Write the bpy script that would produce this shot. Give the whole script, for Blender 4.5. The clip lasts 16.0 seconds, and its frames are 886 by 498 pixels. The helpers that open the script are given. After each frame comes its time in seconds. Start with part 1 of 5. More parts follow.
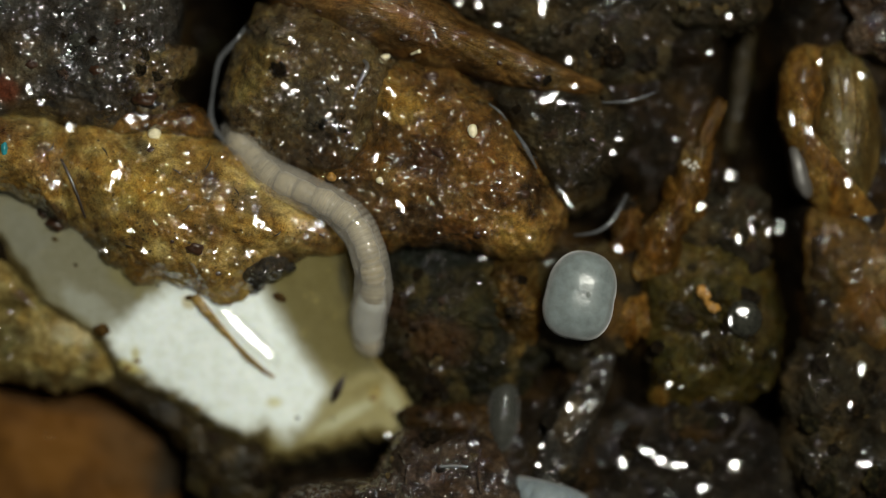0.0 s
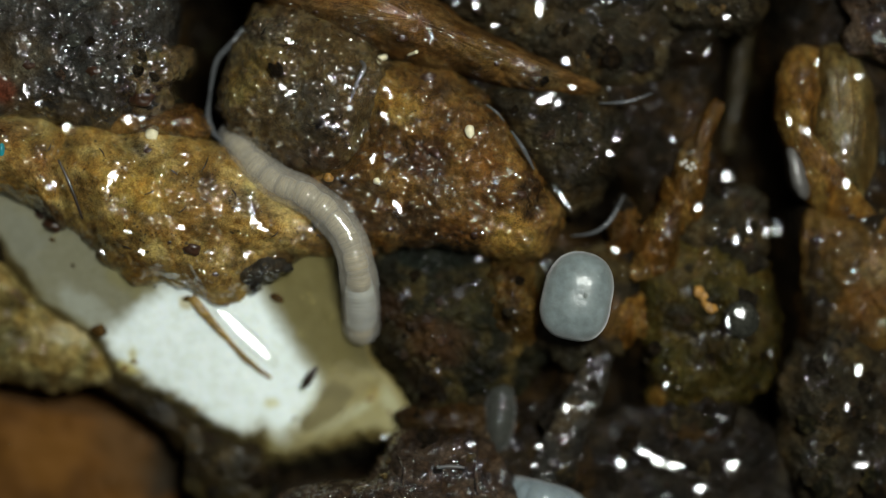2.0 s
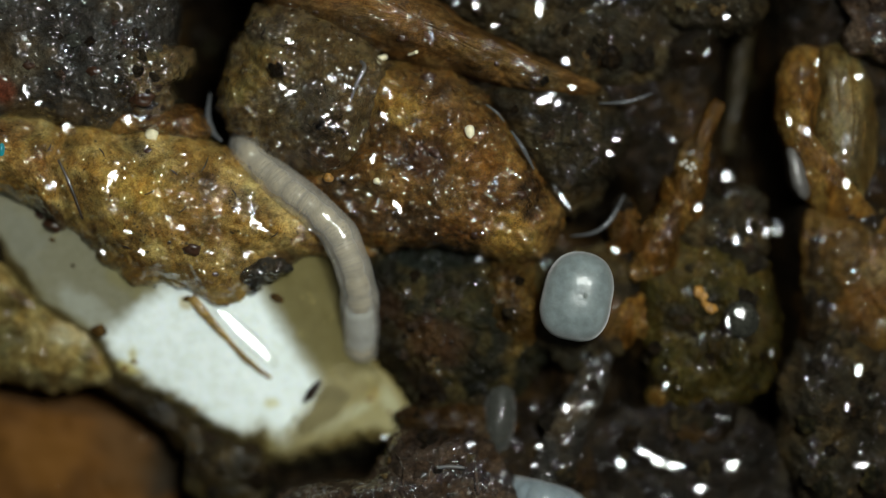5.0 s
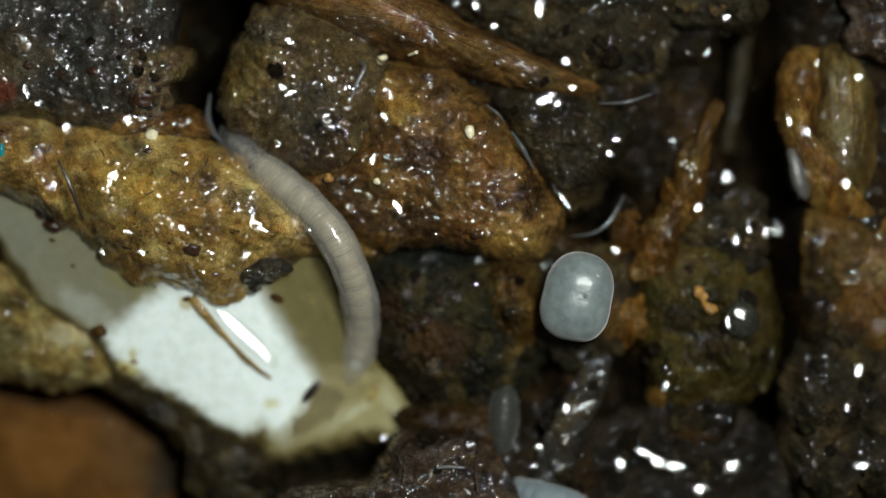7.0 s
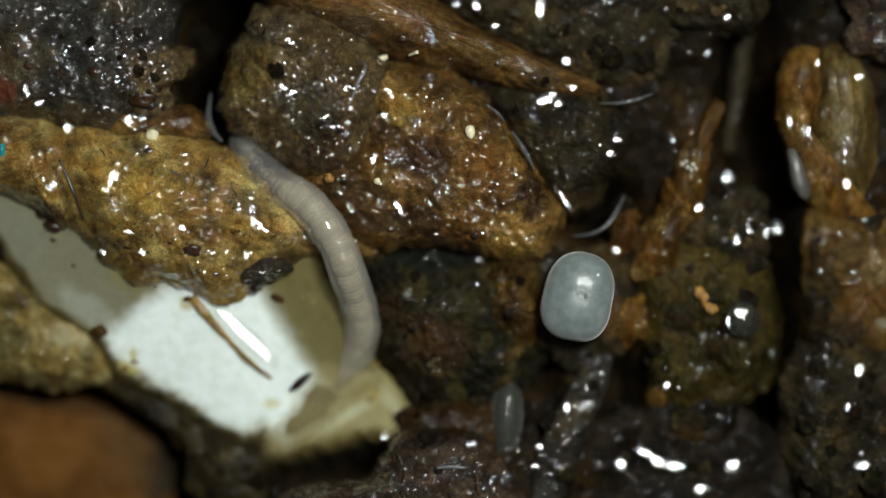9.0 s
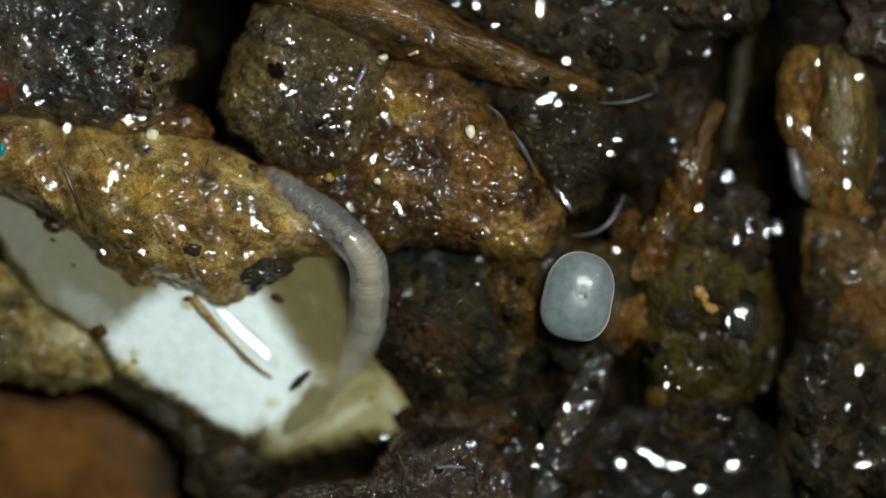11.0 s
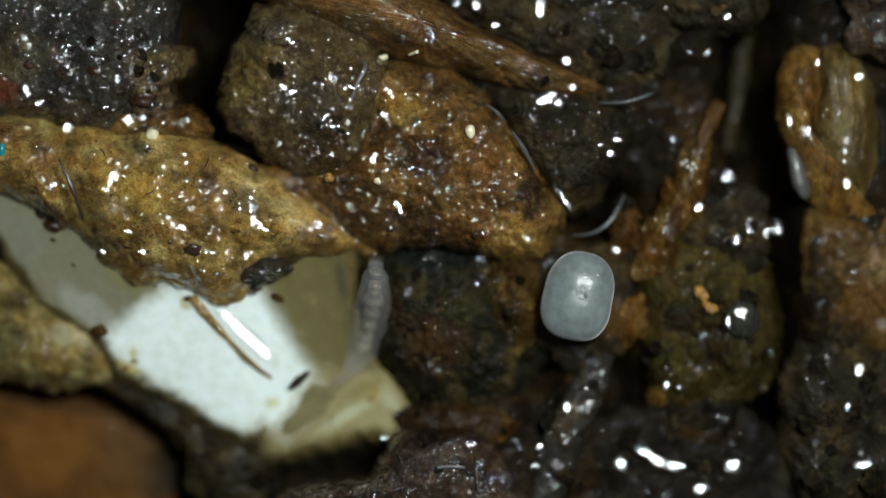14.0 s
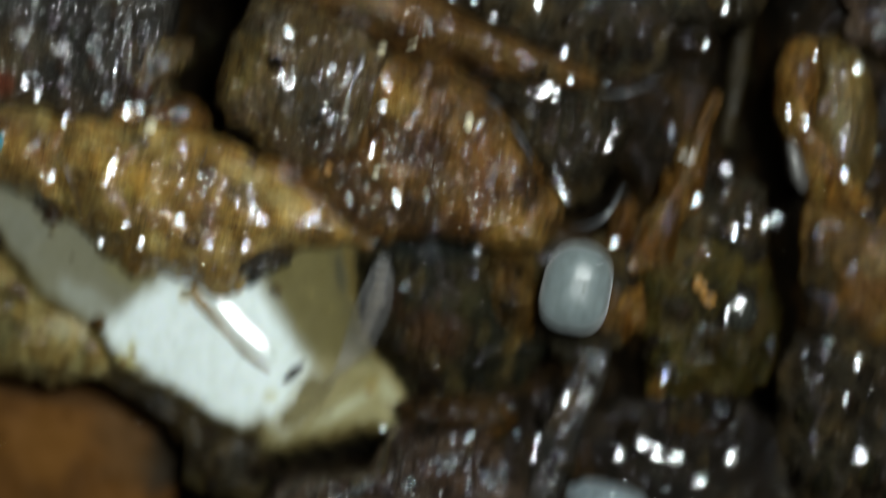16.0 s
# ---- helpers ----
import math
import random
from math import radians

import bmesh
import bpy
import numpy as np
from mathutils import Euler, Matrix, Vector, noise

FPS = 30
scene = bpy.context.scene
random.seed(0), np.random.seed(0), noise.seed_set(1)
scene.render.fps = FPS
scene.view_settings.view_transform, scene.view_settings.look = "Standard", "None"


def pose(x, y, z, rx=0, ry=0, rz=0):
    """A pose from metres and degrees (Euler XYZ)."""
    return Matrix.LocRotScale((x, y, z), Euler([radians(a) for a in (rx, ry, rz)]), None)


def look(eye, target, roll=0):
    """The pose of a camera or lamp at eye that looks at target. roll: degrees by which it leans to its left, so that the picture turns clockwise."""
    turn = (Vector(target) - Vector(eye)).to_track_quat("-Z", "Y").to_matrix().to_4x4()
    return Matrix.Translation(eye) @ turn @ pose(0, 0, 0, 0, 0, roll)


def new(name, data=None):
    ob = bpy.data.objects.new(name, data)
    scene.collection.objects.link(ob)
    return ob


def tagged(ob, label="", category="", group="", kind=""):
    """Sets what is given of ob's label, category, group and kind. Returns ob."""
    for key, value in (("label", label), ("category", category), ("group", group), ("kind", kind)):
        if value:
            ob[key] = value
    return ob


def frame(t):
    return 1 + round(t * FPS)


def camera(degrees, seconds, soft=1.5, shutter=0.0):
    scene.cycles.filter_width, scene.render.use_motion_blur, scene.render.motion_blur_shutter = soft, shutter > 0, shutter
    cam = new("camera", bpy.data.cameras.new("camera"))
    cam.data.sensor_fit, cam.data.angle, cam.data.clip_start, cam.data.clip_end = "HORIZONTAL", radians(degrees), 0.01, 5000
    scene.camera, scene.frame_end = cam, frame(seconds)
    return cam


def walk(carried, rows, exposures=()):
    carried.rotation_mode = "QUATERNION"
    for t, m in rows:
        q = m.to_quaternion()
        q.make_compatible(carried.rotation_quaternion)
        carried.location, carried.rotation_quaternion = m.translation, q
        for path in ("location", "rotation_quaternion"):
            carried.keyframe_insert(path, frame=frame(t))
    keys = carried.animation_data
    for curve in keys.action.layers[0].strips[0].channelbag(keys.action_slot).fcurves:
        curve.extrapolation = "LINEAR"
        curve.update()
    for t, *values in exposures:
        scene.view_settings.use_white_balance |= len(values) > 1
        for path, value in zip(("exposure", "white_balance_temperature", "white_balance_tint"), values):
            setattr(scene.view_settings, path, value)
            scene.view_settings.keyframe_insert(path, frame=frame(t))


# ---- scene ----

# Compost under a hand lens.  Lengths below are in millimetres; a plan place is given in
# hundredths of a millimetre from the upper left corner of the field at z = 0.
MM = 0.001
LENS = 24.0
REACH = 7.84 / math.tan(radians(LENS / 2))      # lens to the plane z = 0

cam = camera(LENS, 16.0, soft=1.0, shutter=1.0)
cam.data.dof.use_dof = True                      # a close-up lens: shallow focus
cam.data.dof.focus_distance = (REACH - 0.06) * MM
cam.data.dof.aperture_fstop = 22


def lens_at(dx, dy):
    return pose(-dx * 0.01 * MM, dy * 0.01 * MM, REACH * MM)


walk(cam, [
    (0.0, lens_at(5, -1.3)), (0.2, lens_at(3.5, -0.8)), (0.4, lens_at(0.6, 0)), (0.6, lens_at(0, 0)),
    (4.0, lens_at(0, 0)), (7.0, lens_at(0, 0.6)), (9.0, lens_at(1, 0.6)), (12.0, lens_at(1, 0)),
    (15.3, lens_at(1, -0.3)), (15.4, lens_at(-1, -0.6)), (15.5, lens_at(-5, -1)), (15.9, lens_at(-5, -1)), (15.96, lens_at(-5, -1)),
    (16.0, lens_at(-2, -13)), (16.0334, lens_at(4, -46)),
], exposures=((0.0, -0.14, 6800, 11), (0.3, -0.1, 6550, 10), (0.6, -0.03, 6300, 9), (4.2, 0.0, 6250, 9), (6.3, 0.0, 6150, 8.5), (9.0, 0.0, 6250, 9), (11.3, 0.0, 5950, 8), (16.0, 0.0, 5950, 8)))

# ---- light: one lamp beside the lens, and a dim room ----
world = bpy.data.worlds.new("room")
scene.world = world
world.use_nodes = True
world.node_tree.nodes["Background"].inputs["Color"].default_value = (0.9, 0.95, 1.0, 1)
world.node_tree.nodes["Background"].inputs["Strength"].default_value = 0.006

lamp_data = bpy.data.lights.new("lens_lamp", "AREA")
lamp_data.shape = "DISK"
lamp_data.size = 8.5 * MM
lamp_data.energy = 0.0182
lamp_data.color = (0.985, 1.0, 0.90)
lamp = new("lens_lamp", lamp_data)
lamp.matrix_world = look((9 * MM, 9 * MM, 38 * MM), (0, 0, 0))


# ---- materials ----
def nodes_of(name):
    m = bpy.data.materials.new(name)
    m.use_nodes = True
    nt = m.node_tree
    return m, nt, nt.nodes["Principled BSDF"]


def add(nt, kind, **values):
    n = nt.nodes.new(kind)
    for key, v in values.items():
        n.inputs[key].default_value = v
    return n


def noise_of(nt, co, size, detail=6.0, rough=0.6, distortion=0.0):
    """Noise whose blotches are about size millimetres wide."""
    n = add(nt, "ShaderNodeTexNoise", Scale=1.0 / (size * MM), Detail=detail, Roughness=rough, Distortion=distortion)
    nt.links.new(co, n.inputs["Vector"])
    return n.outputs["Fac"]


def ramp_of(nt, fac, *stops):
    r = nt.nodes.new("ShaderNodeValToRGB")
    while len(r.color_ramp.elements) < len(stops):
        r.color_ramp.elements.new(0.5)
    for e, (p, c) in zip(r.color_ramp.elements, stops):
        e.position, e.color = p, (*c, 1)
    nt.links.new(fac, r.inputs["Fac"])
    return r.outputs["Color"]


def mixed(nt, fac, a, b, mode="MIX"):
    n = nt.nodes.new("ShaderNodeMix")
    n.data_type, n.blend_type = "RGBA", mode
    for sock, v in ((n.inputs[0], fac), (n.inputs[6], a), (n.inputs[7], b)):
        if isinstance(v, (int, float)):
            sock.default_value = v
        elif isinstance(v, tuple):
            sock.default_value = (*v, 1)
        else:
            nt.links.new(v, sock)
    return n.outputs[2]


def stain_shaded(nt, base):
    """Lays the mesh's own stains and painted shade over a base colour."""
    tone, much = nt.nodes.new("ShaderNodeAttribute"), nt.nodes.new("ShaderNodeAttribute")
    tone.attribute_name, much.attribute_name = "stain_shade", "stain_shade_amount"
    return mixed(nt, much.outputs["Fac"], base, tone.outputs["Color"])


def wet(name, dark, mid, light, blotch=0.9, grain=0.12, speck=(0.02, 0.015, 0.01), specks=0.5,
        bump=0.05, soft=0.0, wetness=1.0, stretch=(1, 1, 1), coat_rough=0.035, pits=0.10, beads=0.20, film=0.07, dry=0.44):
    """Wet organic crumb: blotches and grain in three tones, dark specks, a film of water over it."""
    m, nt, p = nodes_of(name)
    tc = nt.nodes.new("ShaderNodeTexCoord")
    mp = nt.nodes.new("ShaderNodeMapping")
    mp.inputs["Scale"].default_value = stretch
    nt.links.new(tc.outputs["Object"], mp.inputs["Vector"])
    co = mp.outputs["Vector"]
    info = nt.nodes.new("ShaderNodeObjectInfo")
    big = noise_of(nt, co, blotch, 4, 0.6, 0.4)
    fine = noise_of(nt, co, grain, 6, 0.7)
    base = ramp_of(nt, big, (0.30, dark), (0.50, mid), (0.68, light))
    base = stain_shaded(nt, base)
    hue = ramp_of(nt, noise_of(nt, co, 0.55, 4, 0.6, 0.6), (0.34, (1.14, 0.98, 0.74)), (0.50, (1.03, 1.02, 1.0)), (0.66, (0.88, 0.97, 1.02)))
    base = mixed(nt, 1.0, base, hue, "MULTIPLY")
    tone = ramp_of(nt, fine, (0.30, (0.64, 0.62, 0.59)), (0.50, (0.96, 0.96, 0.95)), (0.70, (1.33, 1.31, 1.25)))
    base = mixed(nt, 1.0, base, ramp_of(nt, noise_of(nt, co, 0.035, 3, 0.7), (0.30, (0.60, 0.58, 0.54)), (0.52, (1.0, 1.0, 1.0)), (0.72, (1.45, 1.43, 1.36))), "MULTIPLY")
    col = mixed(nt, 1.0, base, tone, "MULTIPLY")
    mottle = ramp_of(nt, noise_of(nt, co, 0.26, 5, 0.6, 0.8), (0.36, (0.60, 0.52, 0.42)), (0.50, (0.96, 0.94, 0.91)), (0.66, (1.18, 1.18, 1.14)))
    col = mixed(nt, 1.0, col, mottle, "MULTIPLY")
    vor = add(nt, "ShaderNodeTexVoronoi", Scale=1.0 / (0.16 * MM), Randomness=1.0)
    nt.links.new(co, vor.inputs["Vector"])
    dots = ramp_of(nt, vor.outputs["Distance"], (0.14, (1, 1, 1)), (0.24, (0, 0, 0)))
    where = ramp_of(nt, noise_of(nt, co, 0.45, 3), (0.50, (0, 0, 0)), (0.60, (specks, specks, specks)))
    col = mixed(nt, mixed(nt, 1.0, dots, where, "MULTIPLY"), col, speck)
    tiny = add(nt, "ShaderNodeTexVoronoi", Scale=1.0 / (0.075 * MM), Randomness=1.0)
    nt.links.new(co, tiny.inputs["Vector"])
    dots = ramp_of(nt, tiny.outputs["Distance"], (0.16, (1, 1, 1)), (0.28, (0, 0, 0)))
    where = ramp_of(nt, noise_of(nt, co, 0.22, 3), (0.50, (0, 0, 0)), (0.58, (specks, specks, specks)))
    col = mixed(nt, mixed(nt, 1.0, dots, where, "MULTIPLY"), col, speck)
    var = nt.nodes.new("ShaderNodeMapRange")
    var.inputs[3].default_value, var.inputs[4].default_value = 0.8, 1.15
    nt.links.new(info.outputs["Random"], var.inputs[0])
    hs = nt.nodes.new("ShaderNodeHueSaturation")
    nt.links.new(var.outputs[0], hs.inputs["Value"])
    nt.links.new(col, hs.inputs["Color"])
    nt.links.new(hs.outputs["Color"], p.inputs["Base Color"])
    p.inputs["Roughness"].default_value = 0.5
    p.inputs["Specular IOR Level"].default_value = 0.08
    patch = nt.nodes.new("ShaderNodeMapRange")
    patch.inputs[1].default_value, patch.inputs[2].default_value = dry, dry + 0.05
    patch.inputs[3].default_value, patch.inputs[4].default_value = 0.06 * wetness, wetness
    nt.links.new(noise_of(nt, co, beads * 2.6, 2.5, 0.6), patch.inputs[0])
    nt.links.new(patch.outputs[0], p.inputs["Coat Weight"])
    p.inputs["Coat Roughness"].default_value = coat_rough
    p.inputs["Coat IOR"].default_value = 1.75
    if soft:
        p.inputs["Subsurface Weight"].default_value = soft
        p.inputs["Subsurface Radius"].default_value = (1.0, 0.7, 0.35)
        p.inputs["Subsurface Scale"].default_value = 0.16 * MM
    b1 = add(nt, "ShaderNodeBump", Strength=1.0, Distance=bump * 0.7 * MM)
    nt.links.new(noise_of(nt, co, pits, 7, 0.75), b1.inputs["Height"])
    nt.links.new(b1.outputs["Normal"], p.inputs["Normal"])
    # beads of water: low round domes, gathered in patches
    bead = nt.nodes.new("ShaderNodeTexVoronoi")
    bead.feature = "SMOOTH_F1"
    bead.inputs["Scale"].default_value = 1.0 / (beads * MM)
    bead.inputs["Smoothness"].default_value = 0.35
    warp = add(nt, "ShaderNodeTexNoise", Scale=1.0 / (0.4 * MM), Detail=3.0)
    nt.links.new(co, warp.inputs["Vector"])
    shift = add(nt, "ShaderNodeVectorMath")
    shift.operation = "MULTIPLY_ADD"
    nt.links.new(warp.outputs["Color"], shift.inputs[0])
    shift.inputs[1].default_value = (0.2 * MM,) * 3
    nt.links.new(co, shift.inputs[2])
    nt.links.new(shift.outputs[0], bead.inputs["Vector"])
    sq = nt.nodes.new("ShaderNodeMath")
    sq.operation = "MULTIPLY"
    nt.links.new(bead.outputs["Distance"], sq.inputs[0])
    nt.links.new(bead.outputs["Distance"], sq.inputs[1])
    neg = add(nt, "ShaderNodeMath")
    neg.operation = "MULTIPLY"
    nt.links.new(sq.outputs[0], neg.inputs[0])
    amount = nt.nodes.new("ShaderNodeMapRange")
    amount.inputs[1].default_value, amount.inputs[2].default_value = 0.38, 0.66
    amount.inputs[3].default_value, amount.inputs[4].default_value = -0.2, -2.4
    nt.links.new(noise_of(nt, co, 0.55, 2), amount.inputs[0])
    nt.links.new(amount.outputs[0], neg.inputs[1])
    tot = nt.nodes.new("ShaderNodeMath")
    tot.operation = "ADD"
    nt.links.new(neg.outputs[0], tot.inputs[0])
    small = nt.nodes.new("ShaderNodeTexVoronoi")
    small.feature = "SMOOTH_F1"
    small.inputs["Scale"].default_value = 1.0 / (beads * 0.42 * MM)
    small.inputs["Smoothness"].default_value = 0.4
    nt.links.new(shift.outputs[0], small.inputs["Vector"])
    low = nt.nodes.new("ShaderNodeMath")
    low.operation = "MULTIPLY_ADD"
    nt.links.new(small.outputs["Distance"], low.inputs[0])
    low.inputs[1].default_value = -0.36
    nt.links.new(noise_of(nt, co, 0.34, 0.6, 0.4), low.inputs[2])
    nt.links.new(low.outputs[0], tot.inputs[1])
    ripple = nt.nodes.new("ShaderNodeMath")
    ripple.operation = "MULTIPLY_ADD"
    nt.links.new(noise_of(nt, co, 0.06, 2, 0.6), ripple.inputs[0])
    ripple.inputs[1].default_value = 0.10
    nt.links.new(tot.outputs[0], ripple.inputs[2])
    b2 = add(nt, "ShaderNodeBump", Strength=1.0, Distance=film * MM)
    nt.links.new(ripple.outputs[0], b2.inputs["Height"])
    nt.links.new(b2.outputs["Normal"], p.inputs["Coat Normal"])
    return m


GOLD = wet("wet_golden_crust", (0.065, 0.040, 0.014), (0.275, 0.185, 0.055), (0.49, 0.365, 0.14), 0.8, 0.09, specks=0.8, bump=0.05, beads=0.24, soft=0.55, dry=0.34)
BROWN = wet("wet_brown_crumb", (0.028, 0.016, 0.007), (0.13, 0.07, 0.018), (0.29, 0.165, 0.045), 0.65, 0.10, specks=0.6, bump=0.055, beads=0.20, soft=0.55, dry=0.34)
GREYBROWN = wet("wet_grey_brown_crumb", (0.028, 0.021, 0.012), (0.085, 0.062, 0.03), (0.2, 0.14, 0.052), 0.55, 0.09, bump=0.06, beads=0.22, soft=0.55, dry=0.34)
GREY = wet("wet_grey_soil", (0.0125, 0.0118, 0.011), (0.038, 0.0355, 0.032), (0.088, 0.068, 0.04), 1.2, 0.08, bump=0.06, beads=0.13, film=0.045, coat_rough=0.05, dry=0.40)
DARK = wet("wet_dark_soil", (0.008, 0.0069, 0.0045), (0.027, 0.022, 0.0137), (0.07, 0.051, 0.022), 0.9, 0.12, bump=0.07, dry=0.58, beads=0.22)
BLACK = wet("wet_black_soil", (0.005, 0.004, 0.003), (0.016, 0.013, 0.01), (0.042, 0.034, 0.022), 1.1, 0.14, bump=0.07, dry=0.61, beads=0.22)
EARTH = wet("wet_mixed_earth", (0.0035, 0.0028, 0.0021), (0.0112, 0.0077, 0.0042), (0.035, 0.0203, 0.0063), 1.3, 0.14, bump=0.06, dry=0.61, beads=0.22)
HUMUS = wet("wet_black_humus", (0.0025, 0.0027, 0.0017), (0.011, 0.0105, 0.0055), (0.050, 0.038, 0.013), 0.7, 0.08, bump=0.06, dry=0.60, beads=0.12)
MATT = wet("damp_black_soil", (0.006, 0.005, 0.0025), (0.022, 0.017, 0.008), (0.05, 0.038, 0.014), 0.9, 0.12, bump=0.05, wetness=0.15, coat_rough=0.3)
CHIP = wet("wet_brown_chip", (0.020, 0.012, 0.004), (0.075, 0.042, 0.010), (0.15, 0.09, 0.022), 0.9, 0.12, bump=0.03, soft=0.55, dry=0.56, beads=0.24)
OLIVE = wet("wet_olive_matter", (0.0102, 0.0085, 0.00255), (0.03825, 0.02975, 0.0068), (0.09775, 0.0697, 0.0153), 0.9, 0.2, bump=0.05, pits=0.2, soft=0.55, dry=0.53, beads=0.24)
AMBER = wet("wet_amber_wood", (0.034, 0.016, 0.004), (0.108, 0.056, 0.012), (0.23, 0.14, 0.036), 0.7, 0.10, bump=0.015, specks=0.3, beads=0.22, dry=0.49, soft=0.55, stretch=(1.4, 0.7, 1))
TAN = wet("wet_tan_wood", (0.028, 0.019, 0.006), (0.075, 0.052, 0.017), (0.14, 0.104, 0.04), 0.9, 0.10, bump=0.012, specks=0.3, beads=0.22, dry=0.51, soft=0.55, stretch=(1.5, 0.6, 1))
BARK = wet("wet_brown_bark", (0.028, 0.016, 0.006), (0.085, 0.046, 0.015), (0.17, 0.098, 0.032), 0.8, 0.10, bump=0.03, beads=0.18, dry=0.54, stretch=(0.8, 1.2, 1))
UMBER = wet("wet_umber_peat", (0.014, 0.0098, 0.0075), (0.040, 0.027, 0.019), (0.088, 0.060, 0.041), 0.5, 0.08, bump=0.06, beads=0.14, dry=0.44)
CREAM = wet("damp_cream_rind", (0.06, 0.044, 0.014), (0.19, 0.15, 0.056), (0.36, 0.30, 0.14), 0.9, 0.25, bump=0.02, specks=0.5, wetness=0.4)


def simple(name, colour, rough=0.4, coat=0.0, alpha=1.0, vary=0.15, size=0.3, bump=0.0, subsurface=0.0, radius=0.2):
    m, nt, p = nodes_of(name)
    tc = nt.nodes.new("ShaderNodeTexCoord")
    f = noise_of(nt, tc.outputs["Object"], size, 5, 0.6)
    lo = tuple(c * (1 - vary) for c in colour)
    hi = tuple(min(1.0, c * (1 + vary)) for c in colour)
    nt.links.new(stain_shaded(nt, ramp_of(nt, f, (0.35, lo), (0.65, hi))), p.inputs["Base Color"])
    p.inputs["Roughness"].default_value = rough
    p.inputs["Coat Weight"].default_value = coat
    p.inputs["Coat Roughness"].default_value = 0.06
    p.inputs["Coat IOR"].default_value = 1.34
    p.inputs["Alpha"].default_value = alpha
    if subsurface:
        p.inputs["Subsurface Weight"].default_value = subsurface
        p.inputs["Subsurface Radius"].default_value = (1.0, 0.95, 0.85)
        p.inputs["Subsurface Scale"].default_value = radius * MM
    if bump:
        b = add(nt, "ShaderNodeBump", Strength=1.0, Distance=bump * MM)
        nt.links.new(f, b.inputs["Height"])
        nt.links.new(b.outputs["Normal"], p.inputs["Normal"])
        nt.links.new(b.outputs["Normal"], p.inputs["Coat Normal"])
    return m


def worm_skin(name, colour, vary):
    """Moist, faintly mottled skin; each body ring differs a little."""
    m, nt, p = nodes_of(name)
    tc = nt.nodes.new("ShaderNodeTexCoord")
    info = nt.nodes.new("ShaderNodeObjectInfo")
    off = nt.nodes.new("ShaderNodeVectorMath")
    off.operation = "ADD"
    nt.links.new(tc.outputs["Object"], off.inputs[0])
    nt.links.new(info.outputs["Random"], off.inputs[1])
    f = noise_of(nt, off.outputs[0], 0.45, 4, 0.6)
    col = ramp_of(nt, f, (0.35, tuple(c * (1 - vary) for c in colour)), (0.65, tuple(c * (1 + vary) for c in colour)))
    nt.links.new(col, p.inputs["Base Color"])
    p.inputs["Roughness"].default_value = 0.4
    p.inputs["Specular IOR Level"].default_value = 0.2
    p.inputs["Coat Weight"].default_value = 1.0
    p.inputs["Coat Roughness"].default_value = 0.04
    p.inputs["Subsurface Weight"].default_value = 0.6
    p.inputs["Subsurface Radius"].default_value = (1.0, 0.9, 0.7)
    p.inputs["Subsurface Scale"].default_value = 0.35 * MM
    p.inputs["Sheen Weight"].default_value = 0.55
    p.inputs["Sheen Roughness"].default_value = 0.35
    ripple = add(nt, "ShaderNodeBump", Strength=0.6, Distance=0.035 * MM)
    nt.links.new(noise_of(nt, off.outputs[0], 0.28, 2, 0.5), ripple.inputs["Height"])
    nt.links.new(ripple.outputs["Normal"], p.inputs["Coat Normal"])
    return m


def curd():
    """Milky curd in cloudy liquid, tinted by its stains and a painted dark outer rim, with yellowish blots and a moist
    shine.
    """
    m, nt, p = nodes_of("milky_curd")
    co = nt.nodes.new("ShaderNodeTexCoord").outputs["Object"]
    col = stain_shaded(nt, ramp_of(nt, noise_of(nt, co, 1.3, 3, 0.5), (0.35, (0.17, 0.15, 0.062)), (0.65, (0.215, 0.19, 0.088))))
    soft = ramp_of(nt, noise_of(nt, co, 0.22, 5, 0.65), (0.30, (0.88, 0.87, 0.82)), (0.55, (1, 1, 1)), (0.75, (1.06, 1.05, 1.02)))
    col = mixed(nt, 1.0, col, soft, "MULTIPLY")
    blots = ramp_of(nt, noise_of(nt, co, 0.30, 5, 0.7), (0.62, (0, 0, 0)), (0.78, (0.5, 0.5, 0.5)))
    nt.links.new(mixed(nt, blots, col, (0.40, 0.32, 0.10)), p.inputs["Base Color"])
    p.inputs["Roughness"].default_value = 0.5
    p.inputs["Specular IOR Level"].default_value = 0.2
    p.inputs["Coat Weight"].default_value = 0.15
    p.inputs["Coat Roughness"].default_value = 0.12
    p.inputs["Subsurface Weight"].default_value = 0.5
    p.inputs["Subsurface Radius"].default_value = (1.0, 0.95, 0.8)
    p.inputs["Subsurface Scale"].default_value = 0.12 * MM
    return m


CURD = curd()
RUST = simple("rust_brown_leaf", (0.098, 0.041, 0.008), 0.7, 0.0, 1.0, 0.3, 1.4, 0.01)
RUST.node_tree.nodes["Principled BSDF"].inputs["Specular IOR Level"].default_value = 0.08
SILTY = simple("cream_silt_film", (0.47, 0.40, 0.19), 0.5, 0.05, 0.12, 0.15, 0.5)
EGG = simple("egg_jelly", (0.24, 0.282, 0.285), 0.3, 0.35, 0.72, 0.22, 0.26, 0.022, 0.6, 0.4)
EGG.node_tree.nodes["Principled BSDF"].inputs["Coat Roughness"].default_value = 0.14
EGG.node_tree.nodes["Principled BSDF"].inputs["Sheen Weight"].default_value = 0.7
EGG.node_tree.nodes["Principled BSDF"].inputs["Sheen Roughness"].default_value = 0.4
